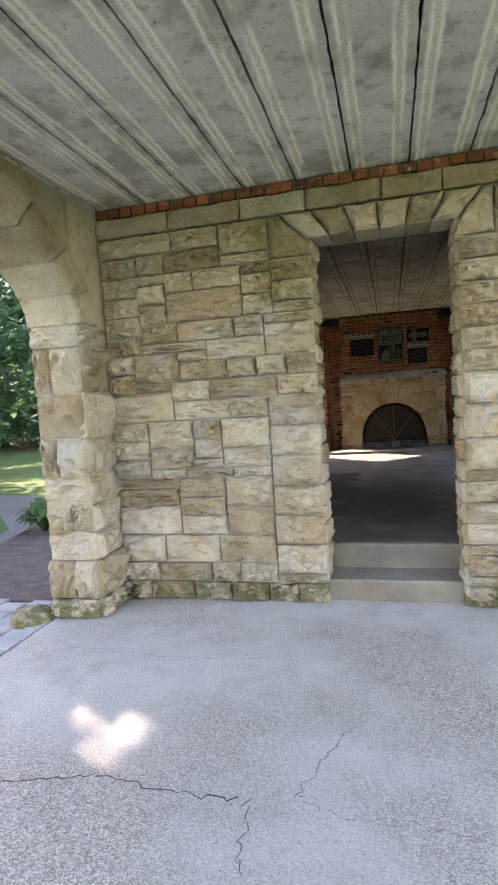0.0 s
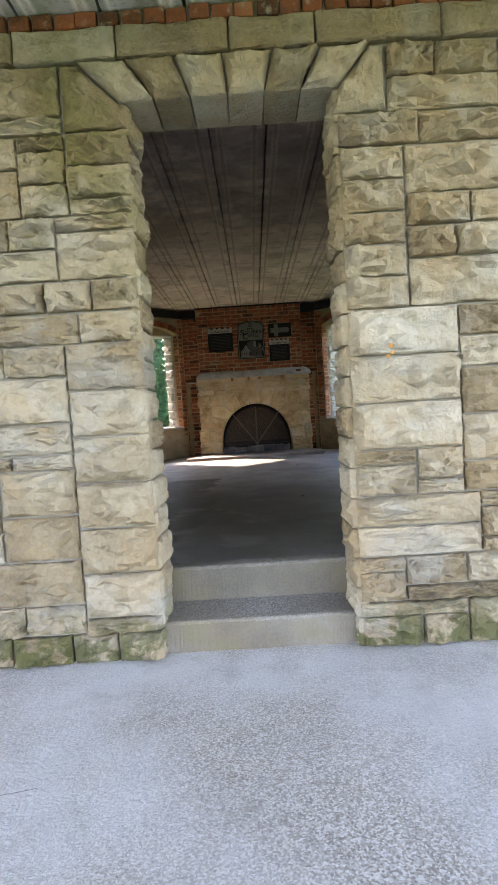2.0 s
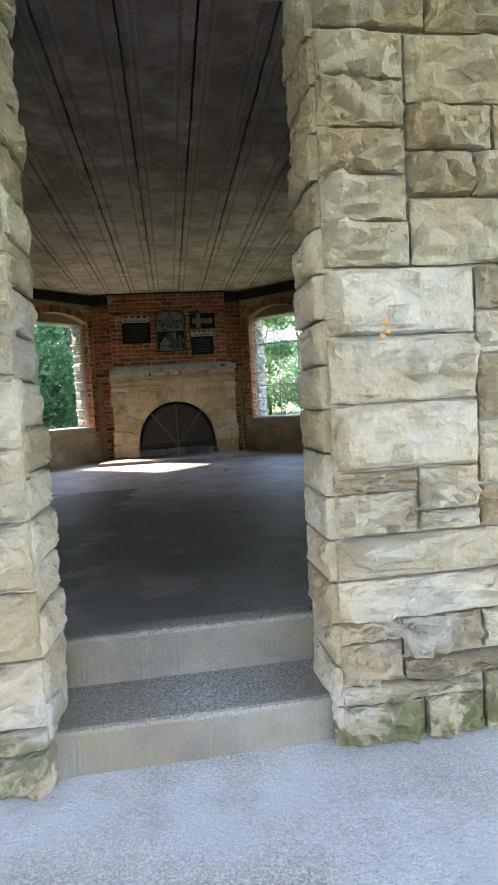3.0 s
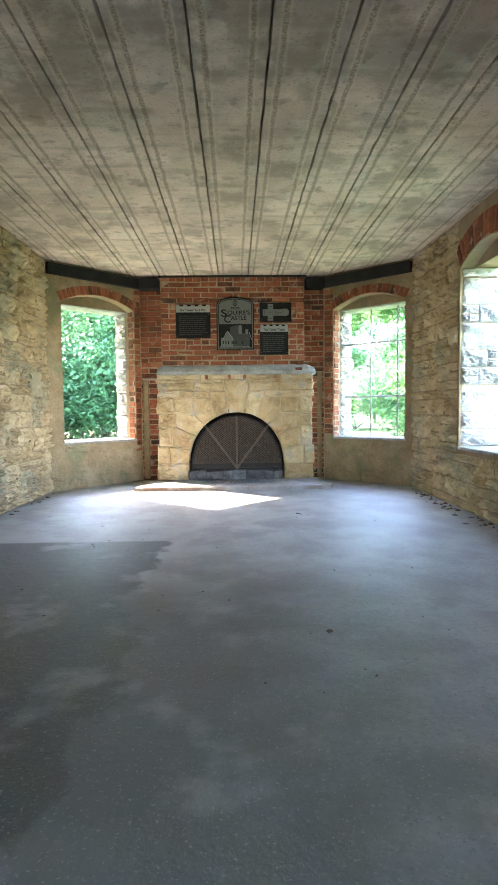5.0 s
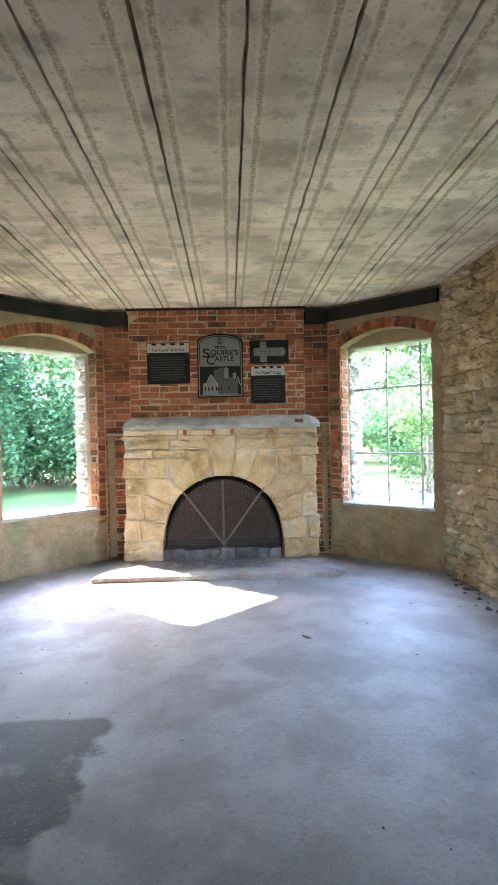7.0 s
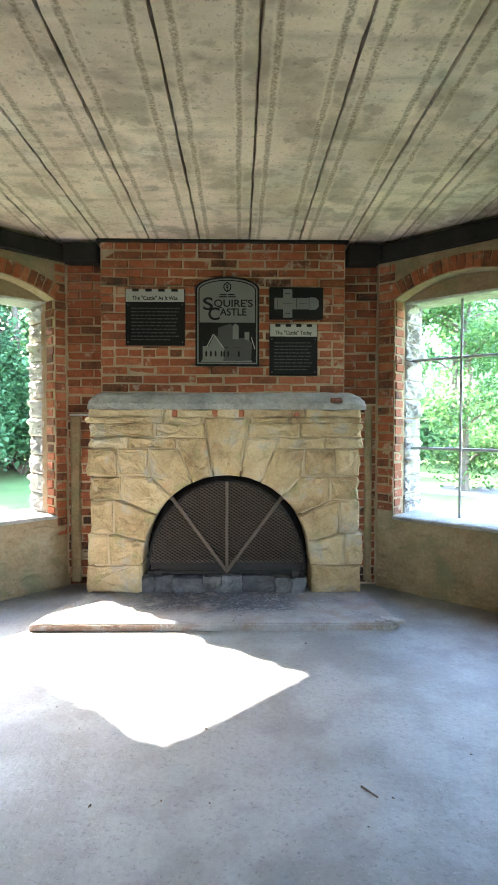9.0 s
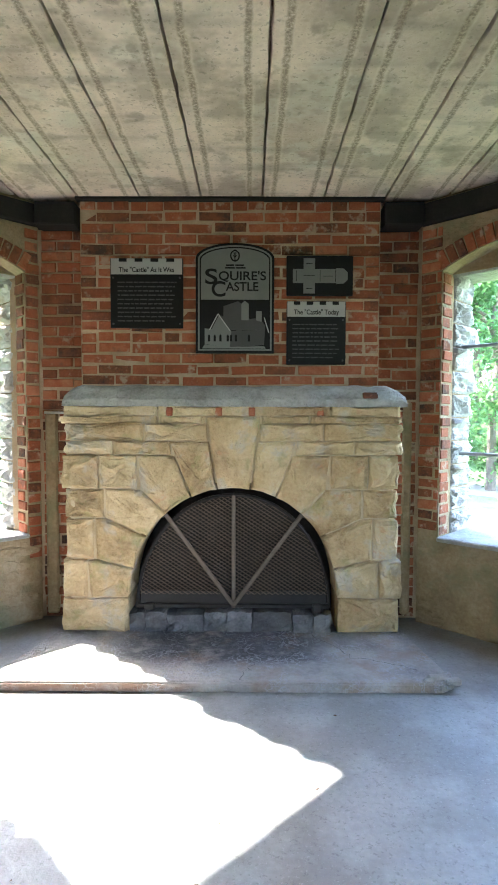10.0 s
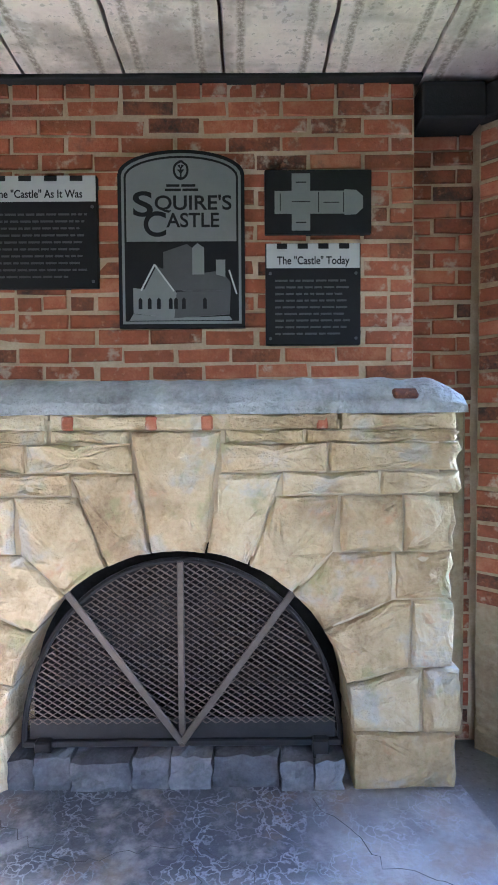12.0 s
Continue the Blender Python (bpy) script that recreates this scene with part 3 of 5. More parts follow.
# loggia floor with its steps
bm = box(bmesh.new(), -3.05, 2.6, -1.6, 3.6, -0.15, 0.0)
loggia_floor = setting("floor_loggia", bm, AGGREGATE, "grey washed aggregate concrete porch slab", "floor", PORCH)
def worn_step(x0, x1, y0, y1, z0, z1, seed):
    """A cast step whose front is uneven and whose nosing is rounded and chipped."""
    r, bm, lines, n = random.Random(seed), bmesh.new(), [], 110
    for i in range(n + 1):
        x = x0 + (x1 - x0) * i / n
        wave = 0.006 * noise.noise(Vector((x * 6, seed, 0)))
        chip = max(0.0, noise.noise(Vector((x * 17, seed, 3)))) * 0.012 + r.uniform(0, 0.003)
        front = y0 + wave
        lines.append([bm.verts.new((x, y, z)) for y, z in (
            (y1, z0), (front + 0.004, z0), (front + r.uniform(-0.001, 0.002), z0 + (z1 - z0) * 0.5), (front + 0.001, z1 - 0.014 - chip),
            (front + 0.005 + chip * 0.5, z1 - 0.004 - chip * 0.4), (front + 0.016 + chip, z1 - 0.0005), (y0 + 0.5 * (y1 - y0), z1), (y1, z1))])
    for p, q in zip(lines, lines[1:]):
        for a in range(8):
            b = (a + 1) % 8
            bm.faces.new([p[a], q[a], q[b], p[b]])
    bm.faces.new(lines[0])
    bm.faces.new(lines[-1][::-1])
    return bm


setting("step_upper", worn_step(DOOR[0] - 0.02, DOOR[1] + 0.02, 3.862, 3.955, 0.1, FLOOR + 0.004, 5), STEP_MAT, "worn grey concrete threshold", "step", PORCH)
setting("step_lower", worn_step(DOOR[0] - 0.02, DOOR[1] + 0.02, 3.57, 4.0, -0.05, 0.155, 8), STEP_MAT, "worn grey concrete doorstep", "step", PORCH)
bm = bmesh.new()
outline = [SL, BL, (AL[0], AL[1] + 0.1), (AR[0], AR[1] + 0.1), BR, SR]
top = [bm.verts.new((x, y, FLOOR)) for x, y in outline]
bot = [bm.verts.new((x, y, -0.1)) for x, y in outline]
bm.faces.new(top)
bm.faces.new(bot[::-1])
for i in range(len(top)):
    bm.faces.new([top[i], bot[i], bot[(i + 1) % len(top)], top[(i + 1) % len(top)]])
room_floor = setting("floor_room", bm, CONCRETE, "smooth bluish grey concrete floor, dusty and stained, with shade painted in near the door", "floor")


# ceilings: concrete planks with open joints
def ceiling(name, mat_, x_first, x_last, y0, y1, step, label, bay=False):
    bm = bmesh.new()
    uv = bm.loops.layers.uv.new("across")
    x = x_first
    while x < x_last - 0.01:
        a, b, c = x + 0.0065, x + step - 0.0065, 0.002
        drop = rng.uniform(0, 0.004)
        prof = [(a, CEIL + 0.09), (a, CEIL + c), (a + c, CEIL - drop), (b - c, CEIL - drop), (b, CEIL + c), (b, CEIL + 0.09)]
        far = min(y1, 10.92 - max(0.0, abs(x + step / 2 + 0.04) - 1.2) * 0.97) if bay else y1
        n = 70
        ys = [y0 + (far - y0) * i / n for i in range(n + 1)]
        lines = [[bm.verts.new((px + (rng.uniform(-0.004, 0.004) + 0.004 * noise.noise(Vector((x * 7, y * 9, 0)))), y, pz)) for px, pz in prof] for y in ys]
        for p, q in zip(lines, lines[1:]):
            for k in range(5):
                f = bm.faces.new([p[k], q[k], q[k + 1], p[k + 1]])
                for lp in f.loops:
                    lp[uv].uv = ((lp.vert.co.x - x) / step, lp.vert.co.y)
        x += step
    plan = [(-2.4, y0), (-2.4, 9.9), (-1.35, 10.95), (1.25, 10.95), (2.2, 9.9), (2.2, y0)] if bay else [(-2.55, y0), (-2.55, y1), (x_last, y1), (x_last, y0)]
    low, high = ([bm.verts.new((px, py, pz)) for px, py in plan] for pz in (CEIL + 0.085, CEIL + 0.3))
    bm.faces.new(low)
    bm.faces.new(high[::-1])
    for k in range(len(plan)):
        bm.faces.new([low[k], high[k], high[(k + 1) % len(plan)], low[(k + 1) % len(plan)]])
    return setting(name, bm, mat_, label, "ceiling")


ceiling("ceiling_loggia", PLANK_OUT, -2.477, 2.75, -0.95, 3.32, 0.3735, "weathered grey concrete plank ceiling with green streaks")
ceiling("ceiling_room", PLANK, -2.456, 2.5, 3.66, 10.86, 0.373, "stained grey concrete plank ceiling with dark joints, shade painted in near the door", True)

# facade between the loggia and the room
W = wall_frame((-3.2, 3.535), (3.4, 3.535))
bm = wall_mesh(bmesh.new(), 0, 6.6, 0.262, 0.405, -0.1, TOP, [(DOOR[0] + 3.07, DOOR[1] + 3.33, -0.1, [(DOOR[0] + 3.07, 2.78), (DOOR[1] + 3.33, 2.78)])])
wall_mesh(bm, 0, 6.6, 0, 0.26, -0.1, TOP, [(DOOR[0] + 3.17, DOOR[1] + 3.23, -0.1, [(DOOR[0] + 3.17, DOOR[2] + 0.03), (DOOR[1] + 3.23, DOOR[2] + 0.03)])])
facade = setting("wall_facade", bm, MORTAR, "rock-faced buff sandstone wall with a doorway", "wall", FACADE @ W)

# arcade on the open side of the loggia
V = wall_frame((-2.71, -0.8), (-2.71, 3.6))
head = arc(0.6, 3.93, 2.1, 0.68, 18)
bm = wall_mesh(bmesh.new(), 0, 4.4, 0.0, 0.38, -0.1, CEIL, [(0.6, 3.93, -0.1, head)])
arcade = setting("wall_arcade", bm, STONE, "sandstone arcade wall with a wide arch", "wall", PORCH @ V)
bm = box(bmesh.new(), -3.34, -3.0, 3.6, 4.1, -0.1, 1.5)
setting("wall_buttress", bm, STONE, "sandstone buttress at the outer corner", "wall", PORCH)
for x in (-0.4, 1.82):
    setting("pier", box(bmesh.new(), x, x + 0.5, -1.15, -0.65, -0.1, CEIL), STONE, "square sandstone porch pier", "pier", PORCH)
bm = bmesh.new()
plan = [(-2.56, -0.98), (2.8, -0.98), (2.8, 3.66), (2.46, 3.66), (2.46, 9.96), (1.45, 11.02), (1.3, 11.3), (-1.4, 11.3), (-1.54, 11.08), (-2.58, 10.02), (-2.58, 3.66), (-2.56, 3.36)]
top, bot = ([bm.verts.new((x, y, z)) for x, y in plan] for z in (CEIL + 0.5, CEIL + 0.305))
bm.faces.new(top)
bm.faces.new(bot[::-1])
for i in range(len(plan)):
    bm.faces.new([top[i], bot[i], bot[(i + 1) % len(plan)], top[(i + 1) % len(plan)]])
setting("roof", bm, CEMENT, "flat cement roof slab", "roof")

# room walls
arch_w = lambda u0: (u0, u0 + 1.0, 0.89, segment(u0, u0 + 1.0, 2.53, 0.13))
flat_w = lambda u0: (u0, u0 + 1.0, 0.89, [(u0, 2.53), (u0 + 1.0, 2.53)])


def room_wall(name, p, q, opens, mat_, label, pre=0.0, post=0.0):
    m = wall_frame(p, q)
    length = (Vector(q) - Vector(p)).length
    bm = bmesh.new()
    wall_mesh(bm, 0, length, 0, 0.13, -0.1, CEIL, [arch_w(u) for u in opens])
    wall_mesh(bm, -pre, length + post, 0.132, WALL_T, -0.1, CEIL + 0.3, [flat_w(u) for u in opens])
    return setting(name, bm, mat_, label, "wall", m), m, length


wall_left, ML, LL = room_wall("wall_left", SL, BL, [], ROOM_MORTAR, "rough rubble stone wall with patches of plaster", 0.0, 0.17)
bay_left, MBL, LBL = room_wall("wall_bay_left", BL, AL, [0.19], PLASTER, "bay wall with brick, plaster and an open window", 0.17, 0.15)
bay_right, MBR, LBR = room_wall("wall_bay_right", AR, BR, [0.14], PLASTER, "bay wall with brick, plaster and a barred window", 0.15, 0.17)
wall_right, MR, LR = room_wall("wall_right", BR, SR, [1.31], ROOM_MORTAR, "rough rubble stone wall with a side window", 0.17, 0.0)
setting("wall_front", box(bmesh.new(), SL[0] - 0.4, SL[0] + 0.01, 3.62, 3.69, -0.1, CEIL), MORTAR, "plain wall behind the facade", "wall")

# back wall with the chimney breast
MC = wall_frame((-1.25, 10.80), (1.15, 10.80))
bm = bmesh.new()
box(bm, -0.2, 0.285, 0.012, 0.5, -0.1, CEIL)
box(bm, 2.13, 2.6, 0.012, 0.5, -0.1, CEIL)
box(bm, 0.285, 2.13, -0.094, 0.5, 1.66, CEIL)
box(bm, 0.285, 0.52, -0.07, 0.5, -0.1, 1.66)
box(bm, 1.96, 2.13, -0.07, 0.5, -0.1, 1.66)
box(bm, 0.52, 1.96, 0.45, 0.5, -0.1, 1.66)
box(bm, -0.2, 2.6, 0.17, 0.5, CEIL + 0.001, CEIL + 0.3)
chimney = setting("wall_chimney", bm, BRICK_MORTAR, "red brick chimney breast with pale mortar joints", "wall", MC)
setting("wall_firebox", prism(prism(bmesh.new(), [(-0.71, FLOOR + 0.02), (0.70, FLOOR + 0.02), (0.70, FLOOR + 0.05), (-0.71, FLOOR + 0.05)], 10.72, 11.24), [(-0.725, 0.3), (-0.71, 0.3), (-0.71, 1.65), (-0.725, 1.65)], 10.72, 11.24), FIREBOX, "sooty firebox lining", "firebox")


# ---- trees and shrubs ----
def leaves(bm, centre, radius, count, size, r, flat=0.75, gap=None):
    for _ in range(count):
        d = Vector((r.gauss(0, 1), r.gauss(0, 1), r.gauss(0, 1) * flat))
        d = d.normalized() * radius * (r.random() ** 0.4)
        c = Vector(centre) + d
        if gap and ((c - gap[0]) - gap[1] * (c - gap[0]).dot(gap[1])).length < gap[2]:
            continue
        ax = Vector((r.uniform(-1, 1), r.uniform(-1, 1), r.uniform(-0.8, 0.3))).normalized()
        side = ax.cross(Vector((r.uniform(-0.4, 0.4), r.uniform(-0.4, 0.4), 1))).normalized()
        s = size * r.uniform(0.6, 1.3)
        tip, mid = c + ax * s, c + ax * s * 0.45
        v = [bm.verts.new(p) for p in (c, mid + side * s * 0.3 + Vector((0, 0, s * 0.08)), tip, mid - side * s * 0.3 + Vector((0, 0, s * 0.08)))]
        bm.faces.new((v[0], v[1], v[2]))
        bm.faces.new((v[0], v[2], v[3]))


def tree(label, height, spread, first, count, size, mat_, seed, trunk=0.16, gap=None):
    r = random.Random(seed)
    t = thing("tree", label, "tree")
    wood, crown = bmesh.new(), bmesh.new()
    p, k = Vector((0, 0, -0.1)), 6
    spine = [p]
    for i in range(1, k + 1):
        p = Vector((r.uniform(-0.12, 0.12) * i * 0.5, r.uniform(-0.12, 0.12) * i * 0.5, height * 0.85 * i / k))
        rod(wood, spine[-1], p, trunk * (1.05 - 0.85 * (i - 1) / k), trunk * (1.05 - 0.85 * i / k))
        spine.append(p)
    tips = []
    for i in range(16):
        f = r.uniform(first, 1.0)
        at = spine[0].lerp(spine[-1], f)
        a = i * 2.4 + r.uniform(-0.4, 0.4)
        reach = spread * (1.1 - 0.55 * abs(f - 0.5) * 2 * r.uniform(0.6, 1.0)) * r.uniform(0.6, 1.0)
        tip = at + Vector((math.cos(a) * reach, math.sin(a) * reach, height * r.uniform(0.02, 0.16)))
        mid = at.lerp(tip, 0.5) + Vector((0, 0, 0.1))
        rod(wood, at, mid, trunk * 0.35, trunk * 0.2, 6)
        rod(wood, mid, tip, trunk * 0.2, trunk * 0.06, 5)
        tips += [tip, mid, at.lerp(tip, 0.75) + Vector((r.uniform(-0.5, 0.5), r.uniform(-0.5, 0.5), r.uniform(-0.5, 0.2)))]
    for c in tips:
        leaves(crown, c, spread * r.uniform(0.24, 0.42), count // len(tips), size, r, gap=gap)
    part("trunk", wood, BARK, t)
    part("crown", crown, mat_, t, "crown of many small green leaves")
    return t


def shrub(label, size, count, leaf, mat_, seed):
    r = random.Random(seed)
    t = thing("shrub", label, "shrub")
    wood, crown = bmesh.new(), bmesh.new()
    for i in range(9):
        a, h = i * 2.4, size * r.uniform(0.5, 1.0)
        tip = Vector((math.cos(a) * size * r.uniform(0.3, 0.9), math.sin(a) * size * r.uniform(0.3, 0.9), h))
        rod(wood, (0, 0, -0.05), tip, 0.025, 0.008, 5)
        leaves(crown, tip, size * 0.5, count // 9, leaf, r)
    part("stem", wood, BARK, t)
    part("crown", crown, mat_, t, "dense green leaves")
    return t


protos = [tree("tall leafy broadleaf tree in the woods", 11, 3.4, 0.08, 12000, 0.26, LEAF, 1), tree("dark green leafy tree in the woods", 12, 3.2, 0.08, 12000, 0.27, LEAF_DARK, 2),
          tree("bright green leafy tree in the woods", 9, 3.0, 0.06, 12000, 0.2, LEAF_BRIGHT, 3)]
bushes = [shrub("dense green shrub at the wood's edge", 1.7, 3000, 0.17, LEAF, 4), shrub("light green shrub at the wood's edge", 1.5, 3000, 0.16, LEAF, 5), shrub("large green shrub of fine leaves at the wood's edge", 3.4, 8500, 0.17, LEAF, 6)]
r = random.Random(11)


def plant(proto, x, y, s, group):
    ob = copy_thing(proto, pose(x, y, GROUND, 0, 0, r.uniform(0, 360)))
    ob.scale = (s, s, s * r.uniform(0.9, 1.1))
    return tagged(ob, group=group)


for i in range(26):
    a = radians(100 + i * 3.4)
    d = 20 + (i % 3) * 3.5 + r.uniform(-1, 1)
    plant(protos[(i * 7 + i // 3) % 3], d * math.cos(a) - 1, d * math.sin(a) + 8, r.uniform(0.85, 1.1) * min(1.0, d / 20), "trees in the woods")
for i in range(22):
    a = radians(102 + i * 3.9)
    d = 17.2 + r.uniform(-0.7, 0.9)
    plant(bushes[i % 2], d * math.cos(a) - 1, d * math.sin(a) + 8, r.uniform(0.8, 1.3), "shrubs along the wood")
for i in range(24):
    a = radians(104 + i * 3.5)
    d = 19.5 + r.uniform(-0.7, 0.9)
    plant(bushes[2], d * math.cos(a) - 1, d * math.sin(a) + 8, r.uniform(0.85, 1.2), "shrubs along the wood")
for i in range(12):
    a = radians(30 + i * 4.6)
    d = 29.5 + r.uniform(-1, 1)
    plant(bushes[2], d * math.cos(a), d * math.sin(a) + 8, r.uniform(0.6, 0.85), "shrubs along the wood")
for i in range(20):
    a = radians(24 + i * 3.6)
    d = 33 + (i % 3) * 5 + r.uniform(-1.5, 1.5)
    plant(protos[(i * 5 + i // 4) % 3], d * math.cos(a), d * math.sin(a) + 8, r.uniform(0.8, 0.98), "trees in the woods")
for x, y, k, s in ((5.6, 20.0, 2, 0.72), (8.6, 28.5, 0, 1.0), (13.5, 27.0, 1, 1.0), (4.2, 30.0, 2, 1.1), (17, 24, 0, 1.0)):
    plant(protos[k], x, y, s, "trees on the lawn")
# trees added to shade the porch; an aimed gap lets one sun patch through
sunward = SUN_AZ * math.cos(SUN_EL) + Vector((0, 0, math.sin(SUN_EL)))
for x, y, h, wide, k in ((-11.6, 11.0, 14.5, 4.3, 51), (-8.7, 9.0, 12.0, 3.6, 52), (-11.4, 6.9, 12.5, 3.7, 53), (-8.9, 4.9, 11.0, 3.3, 54), (-9.6, 2.2, 11.0, 3.3, 55)):
    ob = tree("dark green leafy tree added to shade the porch", h, wide, 0.1, 13000, 0.3, LEAF_DARK, k, gap=(Vector((-1.33 - x, 1.57 - y, -GROUND)), sunward, 0.26))
    ob.matrix_basis = pose(x, y, GROUND)
    tagged(ob, group="trees beside the porch")
for ob, x, y in zip(protos + bushes, (-24, -27, 30, -21, -22, -23), (26, 20, 34, 15, 21, 18)):
    ob.matrix_basis = pose(x, y, GROUND)

# out of view; added to dapple the sun patch on the room floor
tall = tree("tall tree with a high narrow crown, added to dapple the sun", 15.5, 2.1, 0.5, 4200, 0.24, LEAF, 17, 0.2)
tall.matrix_basis = pose(-9.9, 14.2, GROUND, 0, 0, 66.73)
bm, r2 = bmesh.new(), random.Random(8)
hosta = thing("hosta", "low hosta plant with broad pale-edged leaves", "plant", at=(-4.4, 5.5, GROUND + 0.03))
for i in range(34):
    a, h = i * 2.4, r2.uniform(0.15, 0.42)
    d = Vector((math.cos(a), math.sin(a), 0))
    side = Vector((-d.y, d.x, 0)) * 0.055
    line = [d * 0.03, d * 0.12 + Vector((0, 0, h * 0.8)), d * 0.24 + Vector((0, 0, h)), d * 0.36 + Vector((0, 0, h * 0.7))]
    w = (0.15, 0.7, 1.0, 0.05)
    rows = [[bm.verts.new(p + side * k * s) for s in (-1, 0, 1)] for p, k in zip(line, w)]
    for p, q in zip(rows, rows[1:]):
        for k in range(2):
            bm.faces.new([p[k], p[k + 1], q[k + 1], q[k]])
part("leaf", bm, LEAF_BRIGHT, hosta, "broad pointed leaves", True)
bm = bmesh.new()
bmesh.ops.create_icosphere(bm, subdivisions=3, radius=0.16)
for v in bm.verts:
    v.co *= 1 + 0.25 * noise.noise(v.co * 6)
    v.co.z *= 0.6
tagged(part("boulder", bm, STONE, None, "", True, pose(-2.64, 2.78, GROUND + 0.05)), "mossy rounded boulder beside the porch pier", "boulder")

# ---- fireplace ----
FY, FB, FX0, FX1, FZ0, FZ1 = 10.44, 10.71, -1.0, 0.935, FLOOR + 0.045, 1.70
fireplace = thing("fireplace", "buff sandstone fireplace with a round arch and cement mantel", "fireplace", at=(-0.02, FB, FLOOR))
fm = Matrix.Translation((0.02, -FB, -FLOOR))
CX, CZ, RX, RZ = -0.01, 0.60, 0.60, 0.625


def arch_point(deg, k=0.0):
    """A point on the arch, deg from the crown, k metres outside it."""
    a = radians(deg)
    return (CX + (RX + k) * math.sin(a), CZ + (RZ + k) * math.cos(a))


bm = bmesh.new()
ring = [(FX0 + 0.04, FZ0), (CX - RX - 0.05, FZ0)] + [arch_point(d, 0.04) for d in range(-90, 91, 10)] + [(CX + RX + 0.05, FZ0), (FX1 - 0.04, FZ0), (FX1 - 0.04, FZ1 - 0.02), (FX0 + 0.04, FZ1 - 0.02)]
part("core", prism(bm, ring, FY + 0.013, FB), FIRE_MORTAR, fireplace, "pale mortar between the stones", m=fm)


def carved(pts, rng, y0=FY, y1=FB, proud=0.0, inset=0.005, swell=0.007, broken=1.0):
    """A stone of any outline in the fireplace's face, its face swollen and its edges worn."""
    c = Vector((sum(p[0] for p in pts) / len(pts), sum(p[1] for p in pts) / len(pts)))
    fine = []
    for i, p in enumerate(pts):
        a, b = Vector(p), Vector(pts[(i + 1) % len(pts)])
        n = max(1, int((b - a).length / 0.04))
        fine += [a.lerp(b, k / n) for k in range(n)]
    bm = bmesh.new()
    rings = []
    seed = rng.uniform(0, 90)

    def relief(x, z):
        return broken * (noise.noise(Vector((x * 9, z * 16, seed))) * 0.014 + noise.noise(Vector((x * 26, z * 34, seed + 5))) * 0.008)

    for dist, frac, y in ((inset, 0, y1), (inset, 0, y0 + 0.012), (inset + 0.006, 0, y0 + 0.001), (inset + 0.02, 0, y0 - swell * 0.7), (0, 0.3, y0 - swell), (0, 0.55, y0 - swell * 1.1), (0, 0.8, y0 - swell * 1.1)):
        row = []
        for p in fine:
            d = c - p
            step = max(d.length * frac, min(max(dist, inset + 0.03 if frac else 0), d.length * 0.6))
            q = p + d.normalized() * step
            j = 0.0 if y == y1 else 0.003
            dy = relief(q.x, q.y) if y < y0 else 0.0
            row.append(bm.verts.new((q.x + rng.uniform(-j, j), y - proud + dy, q.y + rng.uniform(-j, j))))
        rings.append(row)
    n = len(fine)
    for a, b in zip(rings, rings[1:]):
        for i in range(n):
            bm.faces.new([a[i], a[(i + 1) % n], b[(i + 1) % n], b[i]])
    hub = bm.verts.new((c.x, y0 - swell * 1.1 - proud + relief(c.x, c.y), c.y))
    for i in range(n):
        bm.faces.new([rings[-1][i], rings[-1][(i + 1) % n], hub])
    bm.faces.new(rings[0][::-1])
    return bm


fr = random.Random(21)
pts = [arch_point(-9), arch_point(0), arch_point(9), (CX + 0.155, 1.645), (CX - 0.155, 1.645)]
part("keystone", carved(pts, fr, proud=0.012), HEARTHSTONE, fireplace, "tall wedge-shaped keystone", m=fm)
# each arch stone: its span along the arch and its outer corners, squared into the courses
ARCH = [(9, 24, [(0.37, 1.50), (0.14, 1.50)]), (24, 41, [(0.54, 1.22), (0.56, 1.42), (0.34, 1.42)]), (41, 57, [(0.75, 1.05), (0.75, 1.22), (0.54, 1.22)]),
        (57, 76, [(0.80, 0.81), (0.81, 1.05), (0.75, 1.05)]), (76, 90, [(0.61, 0.58), (0.84, 0.58), (0.85, 0.80), (0.80, 0.81)])]
COURSES = [(0.605, 9, FZ0, 0.58), (0.85, 9, 0.58, 0.81), (0.81, 9, 0.81, 1.05), (0.75, 9, 1.05, 1.22), (0.56, 0.78, 1.22, 1.42), (0.78, 9, 1.22, 1.42), (0.36, 0.70, 1.42, 1.50), (0.70, 9, 1.42, 1.50),
           (0.15, 0.52, 1.50, 1.60), (0.52, 9, 1.50, 1.60), (0.16, 0.44, 1.60, 1.645), (0.44, 9, 1.60, 1.645)]
